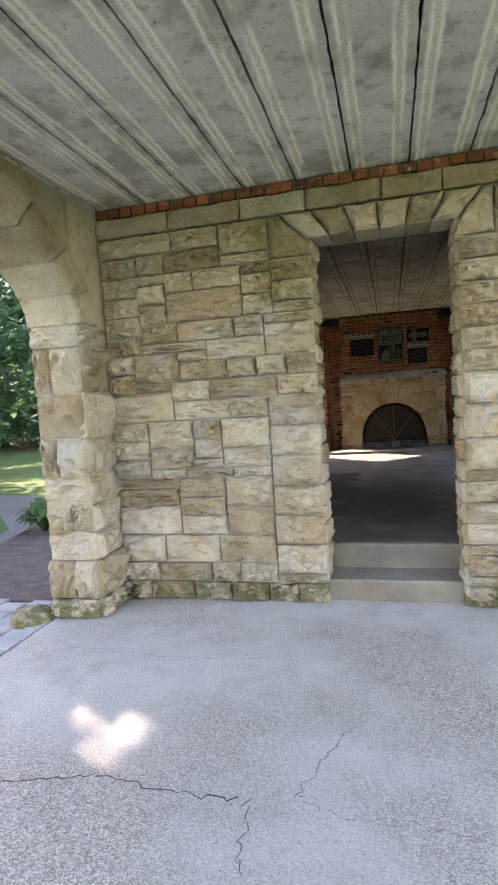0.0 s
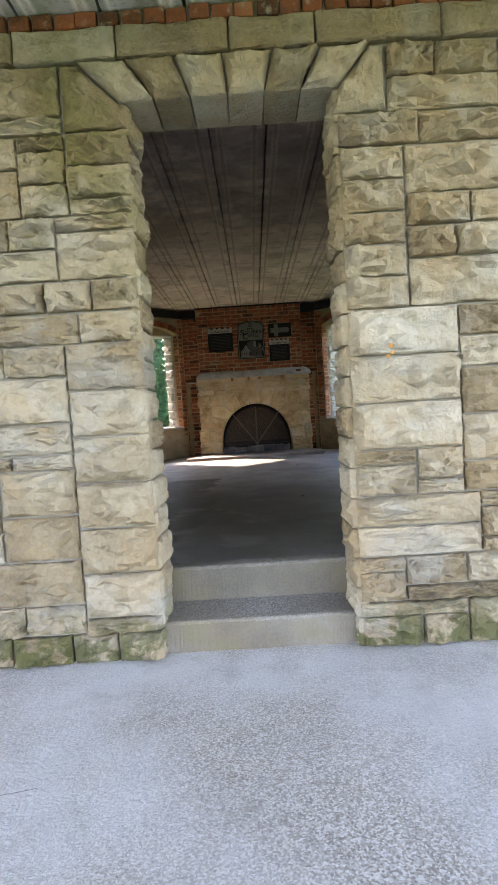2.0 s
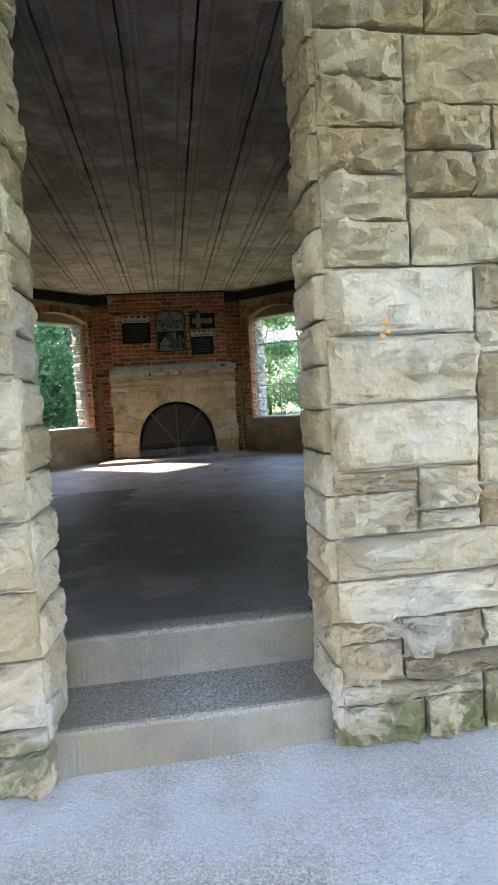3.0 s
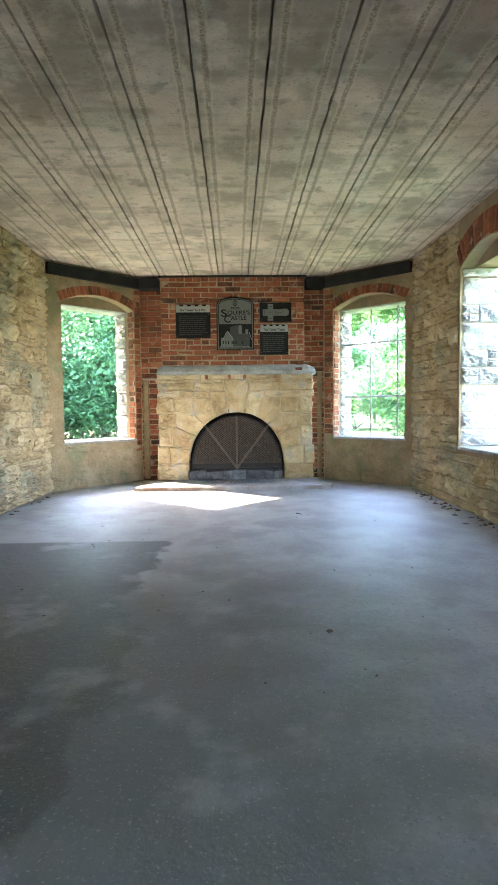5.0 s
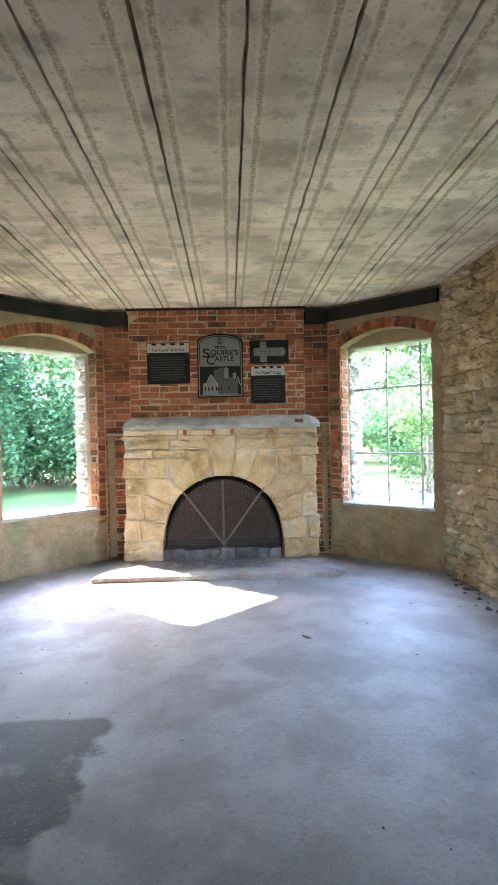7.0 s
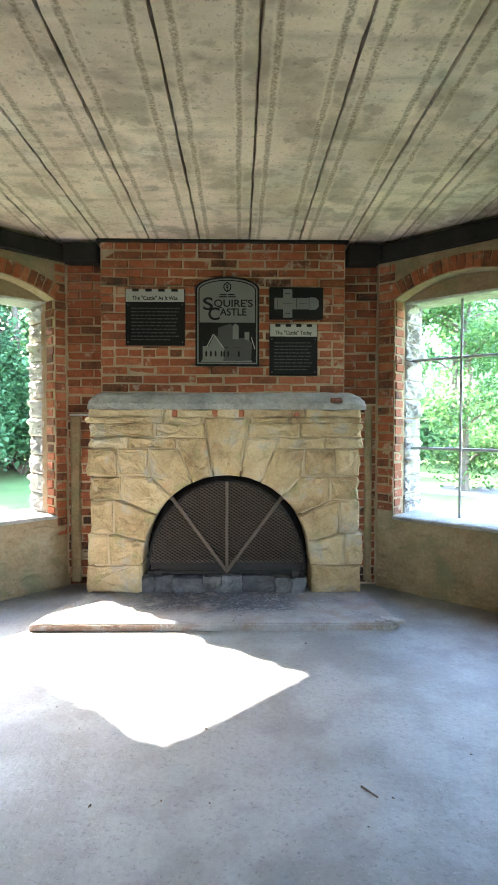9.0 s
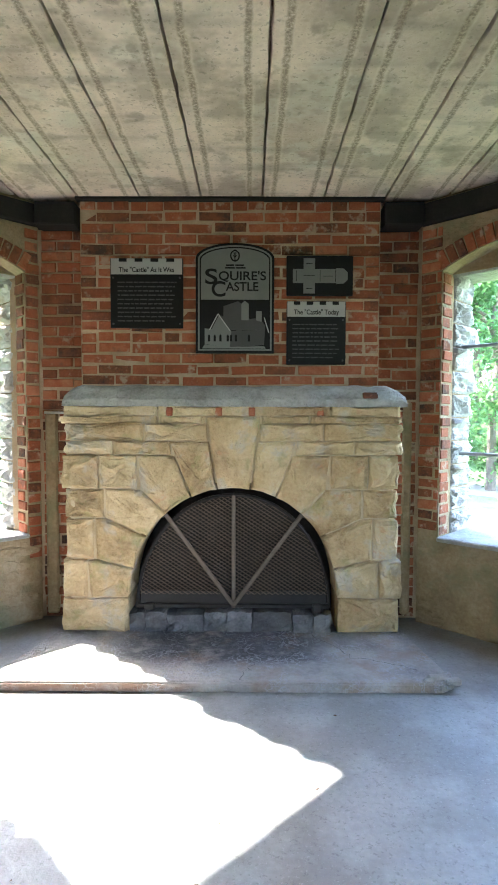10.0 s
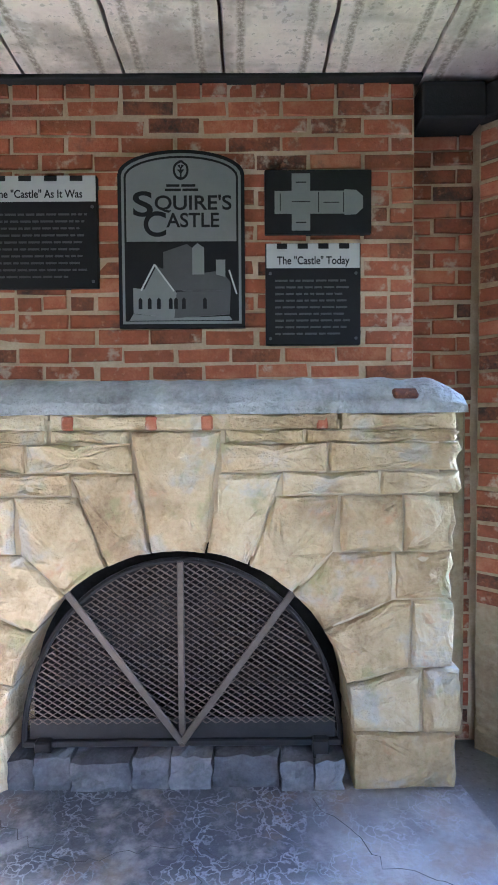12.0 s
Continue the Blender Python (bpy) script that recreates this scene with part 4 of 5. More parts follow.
for side in (-1, 1):
    edge = -FX0 if side < 0 else FX1 + 0.02
    order = 1 if side > 0 else -1
    for a, b, outer in ARCH:
        pts = [arch_point(side * (a + (b - a) * k / 4)) for k in range(5)] + [(CX + side * (x + fr.uniform(-0.004, 0.004)), z) for x, z in outer]
        part("stone", carved(pts[::order], fr, proud=fr.uniform(-0.002, 0.008), broken=1.6), HEARTHSTONE, fireplace, m=fm)
    for x0, x1, lo, hi in COURSES:
        rim = x1 > 2
        x1 = edge + fr.uniform(-0.02, 0.012) if rim else x1
        pts = [(CX + side * x0, lo), (side * x1 if rim else CX + side * x1, lo)]
        if rim:
            pts += [(side * (x1 + fr.uniform(-0.004, 0.016)), lo + (hi - lo) * k) for k in (0.25, 0.5, 0.75)]
        pts += [(side * x1 if rim else CX + side * x1, hi), (CX + side * x0, hi)]
        part("stone", carved(pts[::order], fr, proud=fr.uniform(-0.003, 0.011), broken=2.0), HEARTHSTONE, fireplace, m=fm)
for a, b in zip((FX0, -0.45, 0.1, 0.55), (-0.45, 0.1, 0.55, FX1 + 0.02)):
    part("stone", carved([(a, 1.645), (b, 1.645), (b, FZ1), (a, FZ1)], fr, inset=0.004, swell=0.006), HEARTHSTONE, fireplace, m=fm)
for i, x in enumerate((-0.40, -0.115, 0.075, 0.47)):
    part("brick_chip", soft_box(x, x + 0.04, FY - 0.012, FY + 0.03, FZ1 - 0.055, FZ1 - 0.005, 0.006), BRICK, fireplace, "chip of red brick", m=fm)
# mantel: a cement wash with rounded ends
bm = bmesh.new()
x0, x1 = FX0 + 0.0, FX1 + 0.055
prof = [(FY - 0.005, FZ1), (FY + 0.0, FZ1 + 0.04), (FY + 0.05, FZ1 + 0.10), (FY + 0.11, FZ1 + 0.125), (FB - 0.002, FZ1 + 0.132), (FB - 0.002, FZ1)]
n = 90
rows = []
for i in range(n + 1):
    f = i / n
    x = x0 + (x1 - x0) * f
    e = min(f, 1 - f) * (x1 - x0)
    k = min(1.0, 0.62 + 0.38 * math.sqrt(min(1, e / 0.10)))
    rows.append([bm.verts.new((x, y + (noise.noise(Vector((x * 14, y * 14, 3))) * 0.012 if 0 < j < 5 else 0), FZ1 + (z - FZ1) * k + (noise.noise(Vector((x * 13, z * 25, 1))) * 0.010 if 0 < j < 5 else 0))) for j, (y, z) in enumerate(prof)])
for a, b in zip(rows, rows[1:]):
    for k in range(6):
        bm.faces.new([a[k], a[(k + 1) % 6], b[(k + 1) % 6], b[k]])
bm.faces.new(rows[0])
bm.faces.new(rows[-1][::-1])
part("mantel", bm, CEMENT, fireplace, "rounded grey cement mantel top", m=fm)
tagged(part("loose_brick", soft_box(0, 0.085, 0, 0.04, 0, 0.024, 0.006), BRICK, None, "", False, pose(0.735, FY + 0.0, FZ1 + 0.045, 35, 0, 2)), "broken piece of red brick in the mantel", "brick")
# firebox sill stones and dark back
sill = thing("fire_sill", "row of sooty dark stone blocks under the arch", "sill", at=(-0.04, FY + 0.05, FZ0))
xs = [-0.66, -0.53, -0.40, -0.18, -0.05, 0.10, 0.34, 0.46, 0.57]
for a, b in zip(xs, xs[1:]):
    bm = box(bmesh.new(), a + 0.04 + 0.004, b + 0.04 - 0.004, -0.045 + fr.uniform(-0.015, 0.012), 0.2, 0, 0.112 + fr.uniform(-0.02, 0.01))
    bmesh.ops.subdivide_edges(bm, edges=bm.edges[:], cuts=4, use_grid_fill=True)
    for v in bm.verts:
        d = Vector((noise.noise(v.co * 22 + Vector((a, 0, 0))), noise.noise(v.co * 22 + Vector((7, a, 0))), noise.noise(v.co * 22 + Vector((0, 9, a)))))
        v.co += d * 0.016 * (1 if v.co.z > 0.01 else 0)
    part("stone", bm, SOOT, sill)
bm = bmesh.new()
box(bm, -0.72, 0.70, FB + 0.005, 11.22, FLOOR + 0.02, FLOOR + 0.05)
box(bm, -0.72, 0.70, 11.22, 11.24, FLOOR + 0.02, 1.65)
box(bm, 0.69, 0.705, FB + 0.005, 11.22, FLOOR + 0.05, 1.65)
box(bm, -0.72, 0.70, FB + 0.005, 11.22, 1.62, 1.65)
setting("wall_fireback", bm, FIREBOX, "sooty brick back of the firebox", "firebox")

# hearth slab
bm = bmesh.new()
plan = [(-1.19, 9.815), (1.0, 9.815), (1.075, 9.86), (1.06, 9.92), (0.97, 10.60), (0.9, 10.70), (-1.0, 10.70), (-1.02, 10.5)]
top = [bm.verts.new((x, y, FLOOR + 0.045)) for x, y in plan]
bot = [bm.verts.new((x, y, FLOOR - 0.01)) for x, y in plan]
bm.faces.new(top)
for i in range(len(plan)):
    bm.faces.new([top[i], bot[i], bot[(i + 1) % len(plan)], top[(i + 1) % len(plan)]])
bmesh.ops.bevel(bm, geom=[e for e in bm.edges if all(v.co.z > FLOOR for v in e.verts)], offset=0.008, segments=2, affect="EDGES")
hearth = tagged(part("hearth", bm, SLATE), "grey stone hearth slab with black soot marks", "hearth")
bm = bmesh.new()
for x, y, s in ((1.0, 9.86, 0.05), (1.04, 9.90, 0.035), (0.95, 9.84, 0.03), (1.06, 9.84, 0.04)):
    box(bm, x - s, x + s, y - s * 0.5, y + s * 0.5, FLOOR + 0.03, FLOOR + 0.05 + s * 0.3)
bmesh.ops.bevel(bm, geom=bm.edges[:], offset=0.008, affect="EDGES")
tagged(part("rubble", bm, SLATE), "broken stone bits at the corner of the hearth", "rubble", kind="stuff")

# fire screen
screen = thing("fire_screen", "black arched iron fire screen of expanded mesh", "fire screen", at=(-0.01, FY + 0.075, FZ0 + 0.12))
H, R = 0.68, 0.575


def curve_pts(k=0.0, n=28):
    return [((R + k) * -math.cos(math.pi * i / n), (H + k) * math.sin(math.pi * i / n)) for i in range(n + 1)]


bm = bmesh.new()
pts = curve_pts()
for a, b in zip(pts, pts[1:]):
    rod(bm, (a[0], 0, a[1]), (b[0], 0, b[1]), 0.011, None, 6)
part("frame", bm, IRON, screen)
part("bottom_rail", soft_box(-R, R, -0.012, 0.012, 0.0, 0.024, 0.004), IRON, screen)
part("kick_plate", soft_box(-R + 0.02, R - 0.02, 0.004, 0.008, 0.02, 0.10, 0.001), IRON, screen)
part("centre_bar", soft_box(-0.012, 0.012, -0.014, -0.002, 0.0, H - 0.005, 0.003), RUST, screen, "brown steel upright")
for s in (-1, 1):
    bm = soft_box(-0.013, 0.013, -0.022, -0.014, 0.0, 0.70, 0.003)
    part("brace", bm, RUST, screen, "slanting brown steel bar", m=pose(0, 0, 0.02, 0, s * 36.5, 0))
bm = bmesh.new()
PX, PZ, TH = 0.036, 0.0115, 0.0034


def inside(x, z):
    return z > 0.08 and (x / (R - 0.005)) ** 2 + (z / (H - 0.005)) ** 2 < 1


ix = int(R / PX) + 1
for j in range(7, int(H / PZ) + 1):
    for i in range(-ix, ix + 1):
        x, z = (i + (0.5 if j % 2 else 0)) * PX, j * PZ
        for s in (-1, 1):
            x2, z2 = x + s * PX / 2, z + PZ
            if inside(x, z) and inside(x2, z2):
                v = [bm.verts.new(p) for p in ((x - TH, 0, z), (x + TH, 0.001, z), (x2 + TH, 0.001, z2), (x2 - TH, 0, z2))]
                w = [bm.verts.new(q.co + Vector((0, 0.002, -0.0035))) for q in v]
                bm.faces.new(v)
                bm.faces.new([v[0], v[3], w[3], w[0]])
part("mesh", bm, MESH_STEEL, screen, "diamond-shaped expanded metal mesh")
for s in (-1, 1):
    bm = bmesh.new()
    bmesh.ops.create_uvsphere(bm, u_segments=10, v_segments=6, radius=0.018)
    part("knob", bm, RUST, screen, m=pose(s * 0.42, -0.012, 0.56))
    bm = soft_box(-0.03, 0.03, -0.03, 0.03, -0.04, 0.03, 0.006)
    part("foot", bm, IRON, screen, m=pose(s * 0.5, 0, 0.0))

# ---- signs ----
SY = 10.70


def text_mesh(body, size):
    c = bpy.data.curves.new("words", "FONT")
    c.body, c.size, c.align_x, c.extrude, c.offset = body, size, "CENTER", 0.0004, size * 0.016
    tmp = bpy.data.objects.new("words", c)
    scene.collection.objects.link(tmp)
    me = bpy.data.meshes.new_from_object(tmp.evaluated_get(bpy.context.evaluated_depsgraph_get()))
    bpy.data.objects.remove(tmp)
    bpy.data.curves.remove(c)
    return me


def words(name, body, size, x, z, mat_, parent, wide, y=-0.0245, bold=False):
    me = text_mesh(body, size)
    me.materials.clear()
    me.materials.append(mat_)
    xs = [v.co.x for v in me.vertices]
    k = wide / (max(xs) - min(xs))
    ob = new(name, me)
    ob.parent = parent
    ob.matrix_basis = pose(x, y, z, 90) @ Matrix.Diagonal((k, 1, 1, 1))
    return ob


def lines_of_print(parent, x0, x1, z_top, z_bot, n, mat_, rg, h=0.28):
    """Rows of small print too fine to read, as bars of words."""
    bm = bmesh.new()
    dz = (z_top - z_bot) / n
    for i in range(n):
        z, x = z_top - (i + 0.5) * dz, x0
        end = x1 - rg.uniform(0, 0.25 if i < n - 1 else 0.6) * (x1 - x0) * 0.4
        while x < end - 0.01:
            w = min(rg.uniform(0.015, 0.05), end - x)
            box(bm, x, x + w, -0.0236, -0.0225, z - dz * h / 2, z + dz * h / 2)
            x += w + 0.007
    part("print", bm, mat_, parent, "rows of small grey print")


def castle_sign(label, x0, x1, z0, z1, band, title, rows, seed):
    cx, w, h = (x0 + x1) / 2, (x1 - x0) / 2, z1 - z0
    s = thing("sign", label, "sign", "information signs", (cx, SY, z0))
    panel = part("panel", soft_box(-w, w, -0.022, 0.01, 0, h, 0.003), SIGN_BLACK, s)
    n, pts = 5, [(-w + 0.004, h - band), (w - 0.004, h - band)]
    k = 2 * (w - 0.004) / (2 * n - 1)
    x = w - 0.004
    for i in range(2 * n - 1):
        z = h - 0.002 if i % 2 == 0 else h - 0.022
        pts += [(x, z), (x - k, z)]
        x -= k
    band_ob = part("band", prism(bmesh.new(), pts, -0.0235, -0.021), SIGN_WHITE, s, "white band with battlements along its top")
    words("title", title, 0.042, 0, h - band + 0.014, SIGN_BLACK, band_ob, w * 1.52)
    lines_of_print(panel, -w * 0.8, w * 0.85, h - band - 0.035, 0.03, rows, SIGN_MID, random.Random(seed))
    for sx in (-1, 1):
        for z in (0.025, h - band - 0.02):
            part("screw", rod(bmesh.new(), (sx * (w - 0.018), -0.026, z), (sx * (w - 0.018), -0.02, z), 0.006), SIGN_MID, panel)
    return s


castle_sign("black sign titled The Castle As It Was", -0.775, -0.33, 2.185, 2.608, 0.098, 'The "Castle" As It Was', 10, 1)
castle_sign("black sign titled The Castle Today", 0.307, 0.67, 1.965, 2.35, 0.094, 'The "Castle" Today', 9, 2)

s = thing("sign", "arched grey and black sign reading Squire's Castle", "sign", "information signs", (-0.011, SY, 2.033))
w, hs, ht = 0.24, 0.575, 0.667


def arched(k):
    a = [(-w + k, k), (w - k, k)]
    return a + [((w - k) * math.cos(t), hs - k * 0.4 + (ht - hs - k * 0.6) * math.sin(t)) for t in [math.pi * i / 16 for i in range(17)]]


part("panel", prism(bmesh.new(), arched(0), -0.024, 0.01), SIGN_BLACK, s)
bm = bmesh.new()
o, q = arched(0.014), arched(0.024)
va, vb = [bm.verts.new((x, -0.0262, z)) for x, z in o], [bm.verts.new((x, -0.0262, z)) for x, z in q]
for i in range(len(o)):
    k = (i + 1) % len(o)
    bm.faces.new([va[i], va[k], vb[k], vb[i]])
part("border", bm, SIGN_GREY, s, "thin grey border line")
top_part = [p for p in arched(0.032) if p[1] > 0.3]
field = part("upper_field", prism(bmesh.new(), [(-w + 0.032, 0.325), (w - 0.032, 0.325)] + top_part, -0.0265, -0.022), SIGN_GREY, s, "flat grey upper field")
words("name", "QUIRE'S", 0.075, 0.045, 0.443, SIGN_BLACK, field, 0.29, -0.0275)
words("name", "ASTLE", 0.075, 0.045, 0.378, SIGN_BLACK, field, 0.20, -0.0275)
words("name", "S", 0.13, -0.145, 0.42, SIGN_BLACK, field, 0.075, -0.0275)
words("name", "C", 0.13, -0.10, 0.345, SIGN_BLACK, field, 0.085, -0.0275)
bm = bmesh.new()
for a, b in ((-0.055, -0.005), (0.002, 0.055)):
    box(bm, a, b, -0.0275, -0.0262, 0.528, 0.537)
for a, b in ((-0.06, 0.0), (0.006, 0.065)):
    box(bm, a, b, -0.0275, -0.0262, 0.512, 0.521)
part("print", bm, SIGN_BLACK, field, "two rows of small black print")
bm = bmesh.new()
ring_o = [(0.03 * math.sin(t) * (1 if math.cos(t) < 0.6 else 0.75), 0.59 + 0.037 * math.cos(t)) for t in [2 * math.pi * i / 20 for i in range(20)]]
va = [bm.verts.new((x, -0.0272, z)) for x, z in ring_o]
vb = [bm.verts.new((x * 0.72, -0.0272, 0.59 + (z - 0.59) * 0.74)) for x, z in ring_o]
for i in range(20):
    bm.faces.new([va[i], va[(i + 1) % 20], vb[(i + 1) % 20], vb[i]])
box(bm, -0.003, 0.003, -0.0275, -0.0265, 0.562, 0.60)
for sx in (-1, 1):
    prism(bm, [(0, 0.575), (sx * 0.014, 0.592), (sx * 0.004, 0.592)][::sx], -0.0275, -0.0265)
    prism(bm, [(0, 0.592), (sx * 0.012, 0.607), (sx * 0.002, 0.610)][::sx], -0.0275, -0.0265)
part("emblem", bm, SIGN_BLACK, field, "small round leaf emblem")
# the printed picture of the building, in flat greys
pic = [("tower", [(-0.07, 0.16), (0.04, 0.13), (0.04, 0.30), (0.02, 0.315), (-0.07, 0.285)], SIGN_MID), ("wing", [(0.04, 0.14), (0.185, 0.14), (0.185, 0.17), (0.15, 0.215), (0.04, 0.20)], SIGN_MID),
       ("turret", [(0.04, 0.20), (0.085, 0.20), (0.085, 0.30), (0.06, 0.318), (0.04, 0.30)], SIGN_GREY), ("chimney", [(0.13, 0.20), (0.165, 0.19), (0.165, 0.255), (0.13, 0.255)], SIGN_GREY),
       ("gable", [(-0.15, 0.13), (-0.02, 0.13), (-0.095, 0.235)], SIGN_GREY), ("porch", [(-0.185, 0.055), (-0.03, 0.035), (-0.02, 0.13), (-0.185, 0.15)], SIGN_GREY),
       ("house", [(-0.03, 0.035), (0.18, 0.05), (0.185, 0.14), (-0.02, 0.135)], SIGN_MID), ("lawn", [(-0.2, 0.028), (0.19, 0.028), (0.18, 0.042), (-0.03, 0.036), (-0.185, 0.052)], SIGN_GREY)]
for i, (nm, pts, mt) in enumerate(pic):
    part("picture_" + nm, prism(bmesh.new(), pts, -0.0262 - 0.0005 * i, -0.0235), mt, s)
for a, b in (((-0.155, 0.14), (-0.103, 0.237)), ((-0.103, 0.237), (-0.03, 0.137)), ((0.18, 0.215), (0.208, 0.125))):
    d = Vector((b[0] - a[0], 0, b[1] - a[1])).normalized() * 0.003
    part("picture_gable_edge", prism(bmesh.new(), [(a[0] + d.z, a[1] - d.x), (b[0] + d.z, b[1] - d.x), (b[0] - d.z, b[1] + d.x), (a[0] - d.z, a[1] + d.x)], -0.0312, -0.029), SIGN_WHITE, s, "pale edge of a printed gable")
part("picture_roof", prism(bmesh.new(), [(-0.103, 0.232), (0.01, 0.195), (0.045, 0.14), (-0.03, 0.14)], -0.0306, -0.029), SIGN_MID, s)
for x in (-0.165, -0.13, -0.095, -0.05, -0.03, 0.0, 0.08):
    bm = prism(bmesh.new(), [(x, 0.07), (x + 0.014, 0.07), (x + 0.014, 0.105), (x + 0.007, 0.113), (x, 0.105)], -0.0315, -0.029)
    part("picture_window", bm, SIGN_BLACK, s)


s = thing("sign", "black plaque with a grey cross-shaped floor plan", "sign", "information signs", (0.508, SY, 2.385))
part("panel", soft_box(-0.203, 0.203, -0.022, 0.01, 0, 0.24, 0.003), SIGN_BLACK, s)
bm = bmesh.new()
for pts in ([(-0.165, 0.075), (0.10, 0.075), (0.10, 0.16), (-0.165, 0.16)], [(-0.10, 0.012), (-0.03, 0.012), (-0.03, 0.075), (-0.10, 0.075)], [(-0.10, 0.16), (-0.03, 0.16), (-0.03, 0.225), (-0.10, 0.225)],
            [(0.10, 0.07), (0.145, 0.072), (0.17, 0.095), (0.17, 0.14), (0.145, 0.163), (0.10, 0.165)]):
    prism(bm, pts, -0.0235, -0.021)
plan_ob = part("floor_plan", bm, SIGN_GREY, s, "grey cross-shaped building plan")
for x0, x1, z0, z1 in ((0.0, 0.003, 0.08, 0.155), (0.095, 0.098, 0.08, 0.155), (-0.145, -0.142, 0.085, 0.15), (-0.10, -0.03, 0.118, 0.121), (0.02, 0.08, 0.115, 0.118), (-0.085, -0.045, 0.19, 0.194), (-0.085, -0.045, 0.04, 0.044)):
    part("plan_line", box(bmesh.new(), x0, x1, -0.0243, -0.0232, z0, z1), SIGN_BLACK, plan_ob)

# ---- beams over the bay ----
for m, length, a, b in ((MBL, LBL, 0.02, 1.33), (MBR, LBR, 0.0, 1.22)):
    ob = tagged(part("beam", soft_box(a, b, -0.05, 0.10, 2.82, 2.945, 0.006), BEAM, None, "", False, m), "black steel beam under the ceiling", "beam", kind="structure")
for x0, x1 in ((-1.235, -0.985), (0.90, 1.14)):
    tagged(part("beam", soft_box(x0, x1, 10.665, 10.85, 2.81, 2.945, 0.006), BEAM), "short black beam beside the chimney breast", "beam", kind="structure")
tagged(part("trim", soft_box(-0.985, 0.90, 10.66, 10.72, 2.955, 2.974, 0.004), BEAM), "dark strip along the top of the brickwork", "trim", kind="structure")

# ---- window bars, sills ----
bars = thing("window_grille", "thin grey steel bars across the window", "window bars", m=MBR @ Matrix.Translation((0.64, 0.24, 0.89)))
for x in (-0.09, 0.28):
    part("bar", rod(bmesh.new(), (x, 0, 0), (x, 0, 1.68), 0.011), GREY_STEEL, bars)
for z in (0.52, 1.2):
    part("bar", rod(bmesh.new(), (-0.5, 0.012, z), (0.5, 0.012, z), 0.012), GREY_STEEL, bars)
for nm, m, u0 in (("window_sill", MBL, 0.19), ("window_sill", MBR, 0.14), ("window_sill", MR, 1.31)):
    bm = soft_box(u0 - 0.01, u0 + 1.01, -0.012, WALL_T + 0.04, 0.872, 0.902, 0.008)
    for v in bm.verts:
        v.co.z += 0.006 * noise.noise(v.co * 9)
    tagged(part(nm, bm, CEMENT, None, "", False, m), "rough grey cement window sill", "sill", kind="structure")

# ---- stones and bricks ----
# facade: random ashlar, flat arch, ledge and brick course
inv = W.inverted()
fw = inv @ Matrix.Translation((0, 3.506, 0))
rects = ashlar(-2.70, 1.25, 0.0, 2.535, 0.0745, (3, 3, 4, 4, 5, 6, 7), (1, 2, 2, 3, 3), random.Random(3), [(DOOR[0], DOOR[1], -1, 3)])
rects += ashlar(-2.70, -1.36, 2.535, 2.84, 0.0765, (3, 4, 5, 6, 7), (1, 2, 3, 4), random.Random(4))
rects += ashlar(0.14, 1.25, 2.535, 2.84, 0.0765, (3, 4, 5, 6, 7), (2, 2, 3, 4), random.Random(6))
lay("stone", rects, STONES, facade, fw, rng, 0.012)
# jambs of the doorway
for x, rz in ((DOOR[0], 90), (DOOR[1], -90)):
    jm = inv @ pose(x, 3.67, 0, 0, 0, rz)
    lay("stone", ashlar(-0.15, 0.15, 0.0, 2.66, 0.0745, (3, 4, 6, 6), (2, 2, 3, 3, 4), random.Random(int(x * 100))), JAMBS, facade, jm, rng, 0.008)
# flat arch
n = 6
for i in range(n):
    a, b = i / n, (i + 1) / n
    lo = lambda f: DOOR[0] - 0.03 + (DOOR[1] - DOOR[0] + 0.06) * f
    hi = lambda f: -1.27 + 1.34 * f
    p = [(lo(a), DOOR[2]), (lo(b), DOOR[2]), (hi(b), 2.84), (hi(a), 2.84)]
    part("voussoir", carved(p, rng, 3.50, 3.80, 0.012, 0.006, 0.03, 2.2), STONE, facade, "rock-faced wedge of the flat door arch", m=inv)
for p in ([(-1.355, 2.54), (DOOR[0], 2.54), (lo(0), DOOR[2]), (hi(0), 2.837), (-1.355, 2.837)], [(DOOR[1], 2.54), (0.135, 2.54), (0.135, 2.837), (hi(1), 2.837), (lo(1), DOOR[2])]):
    part("springer", carved(p, rng, 3.50, 3.58, 0.0, 0.006, 0.02, 2.0), STONE, facade, "stone cut to the slant of the flat arch", m=inv)
x = -2.70
while x < 1.25:
    w = min(rng.uniform(0.35, 0.75), 1.25 - x)
    part("ledge_stone", carved([(x, 2.845), (x + w, 2.845), (x + w, 2.985), (x, 2.985)], rng, 3.485, 3.6, 0.0, 0.003, 0.008), STONE, facade, m=inv)
    x += w
brickwork(-2.70, 1.25, 2.988, 3.068, facade, inv @ Matrix.Translation((0, 3.50, 0)), rng, 2)
for dx, dz in ((0.0, 0.03), (-0.01, -0.02), (0.012, 0.0)):
    bm = bmesh.new()
    bmesh.ops.create_icosphere(bm, subdivisions=2, radius=0.010)
    for v in bm.verts:
        v.co *= 1 + 0.9 * noise.noise(v.co * 60 + Vector((dx * 99, 0, dz * 99)))
        v.co.y *= 0.15
    part("lichen", bm, LICHEN, facade, "small orange lichen spot", m=inv @ Matrix.Translation((0.095 + dx, 3.468, 1.43 + dz)))
# arcade pillar and its arch
vi = V.inverted()
courses, z = [], 0.0
while z < 2.08:
    h = rng.choice((0.14, 0.2, 0.24, 0.28, 0.32))
    h = min(h, 2.1 - z) if 2.1 - z - h > 0.08 else 2.1 - z
    courses.append((z, z + h))
    z += h
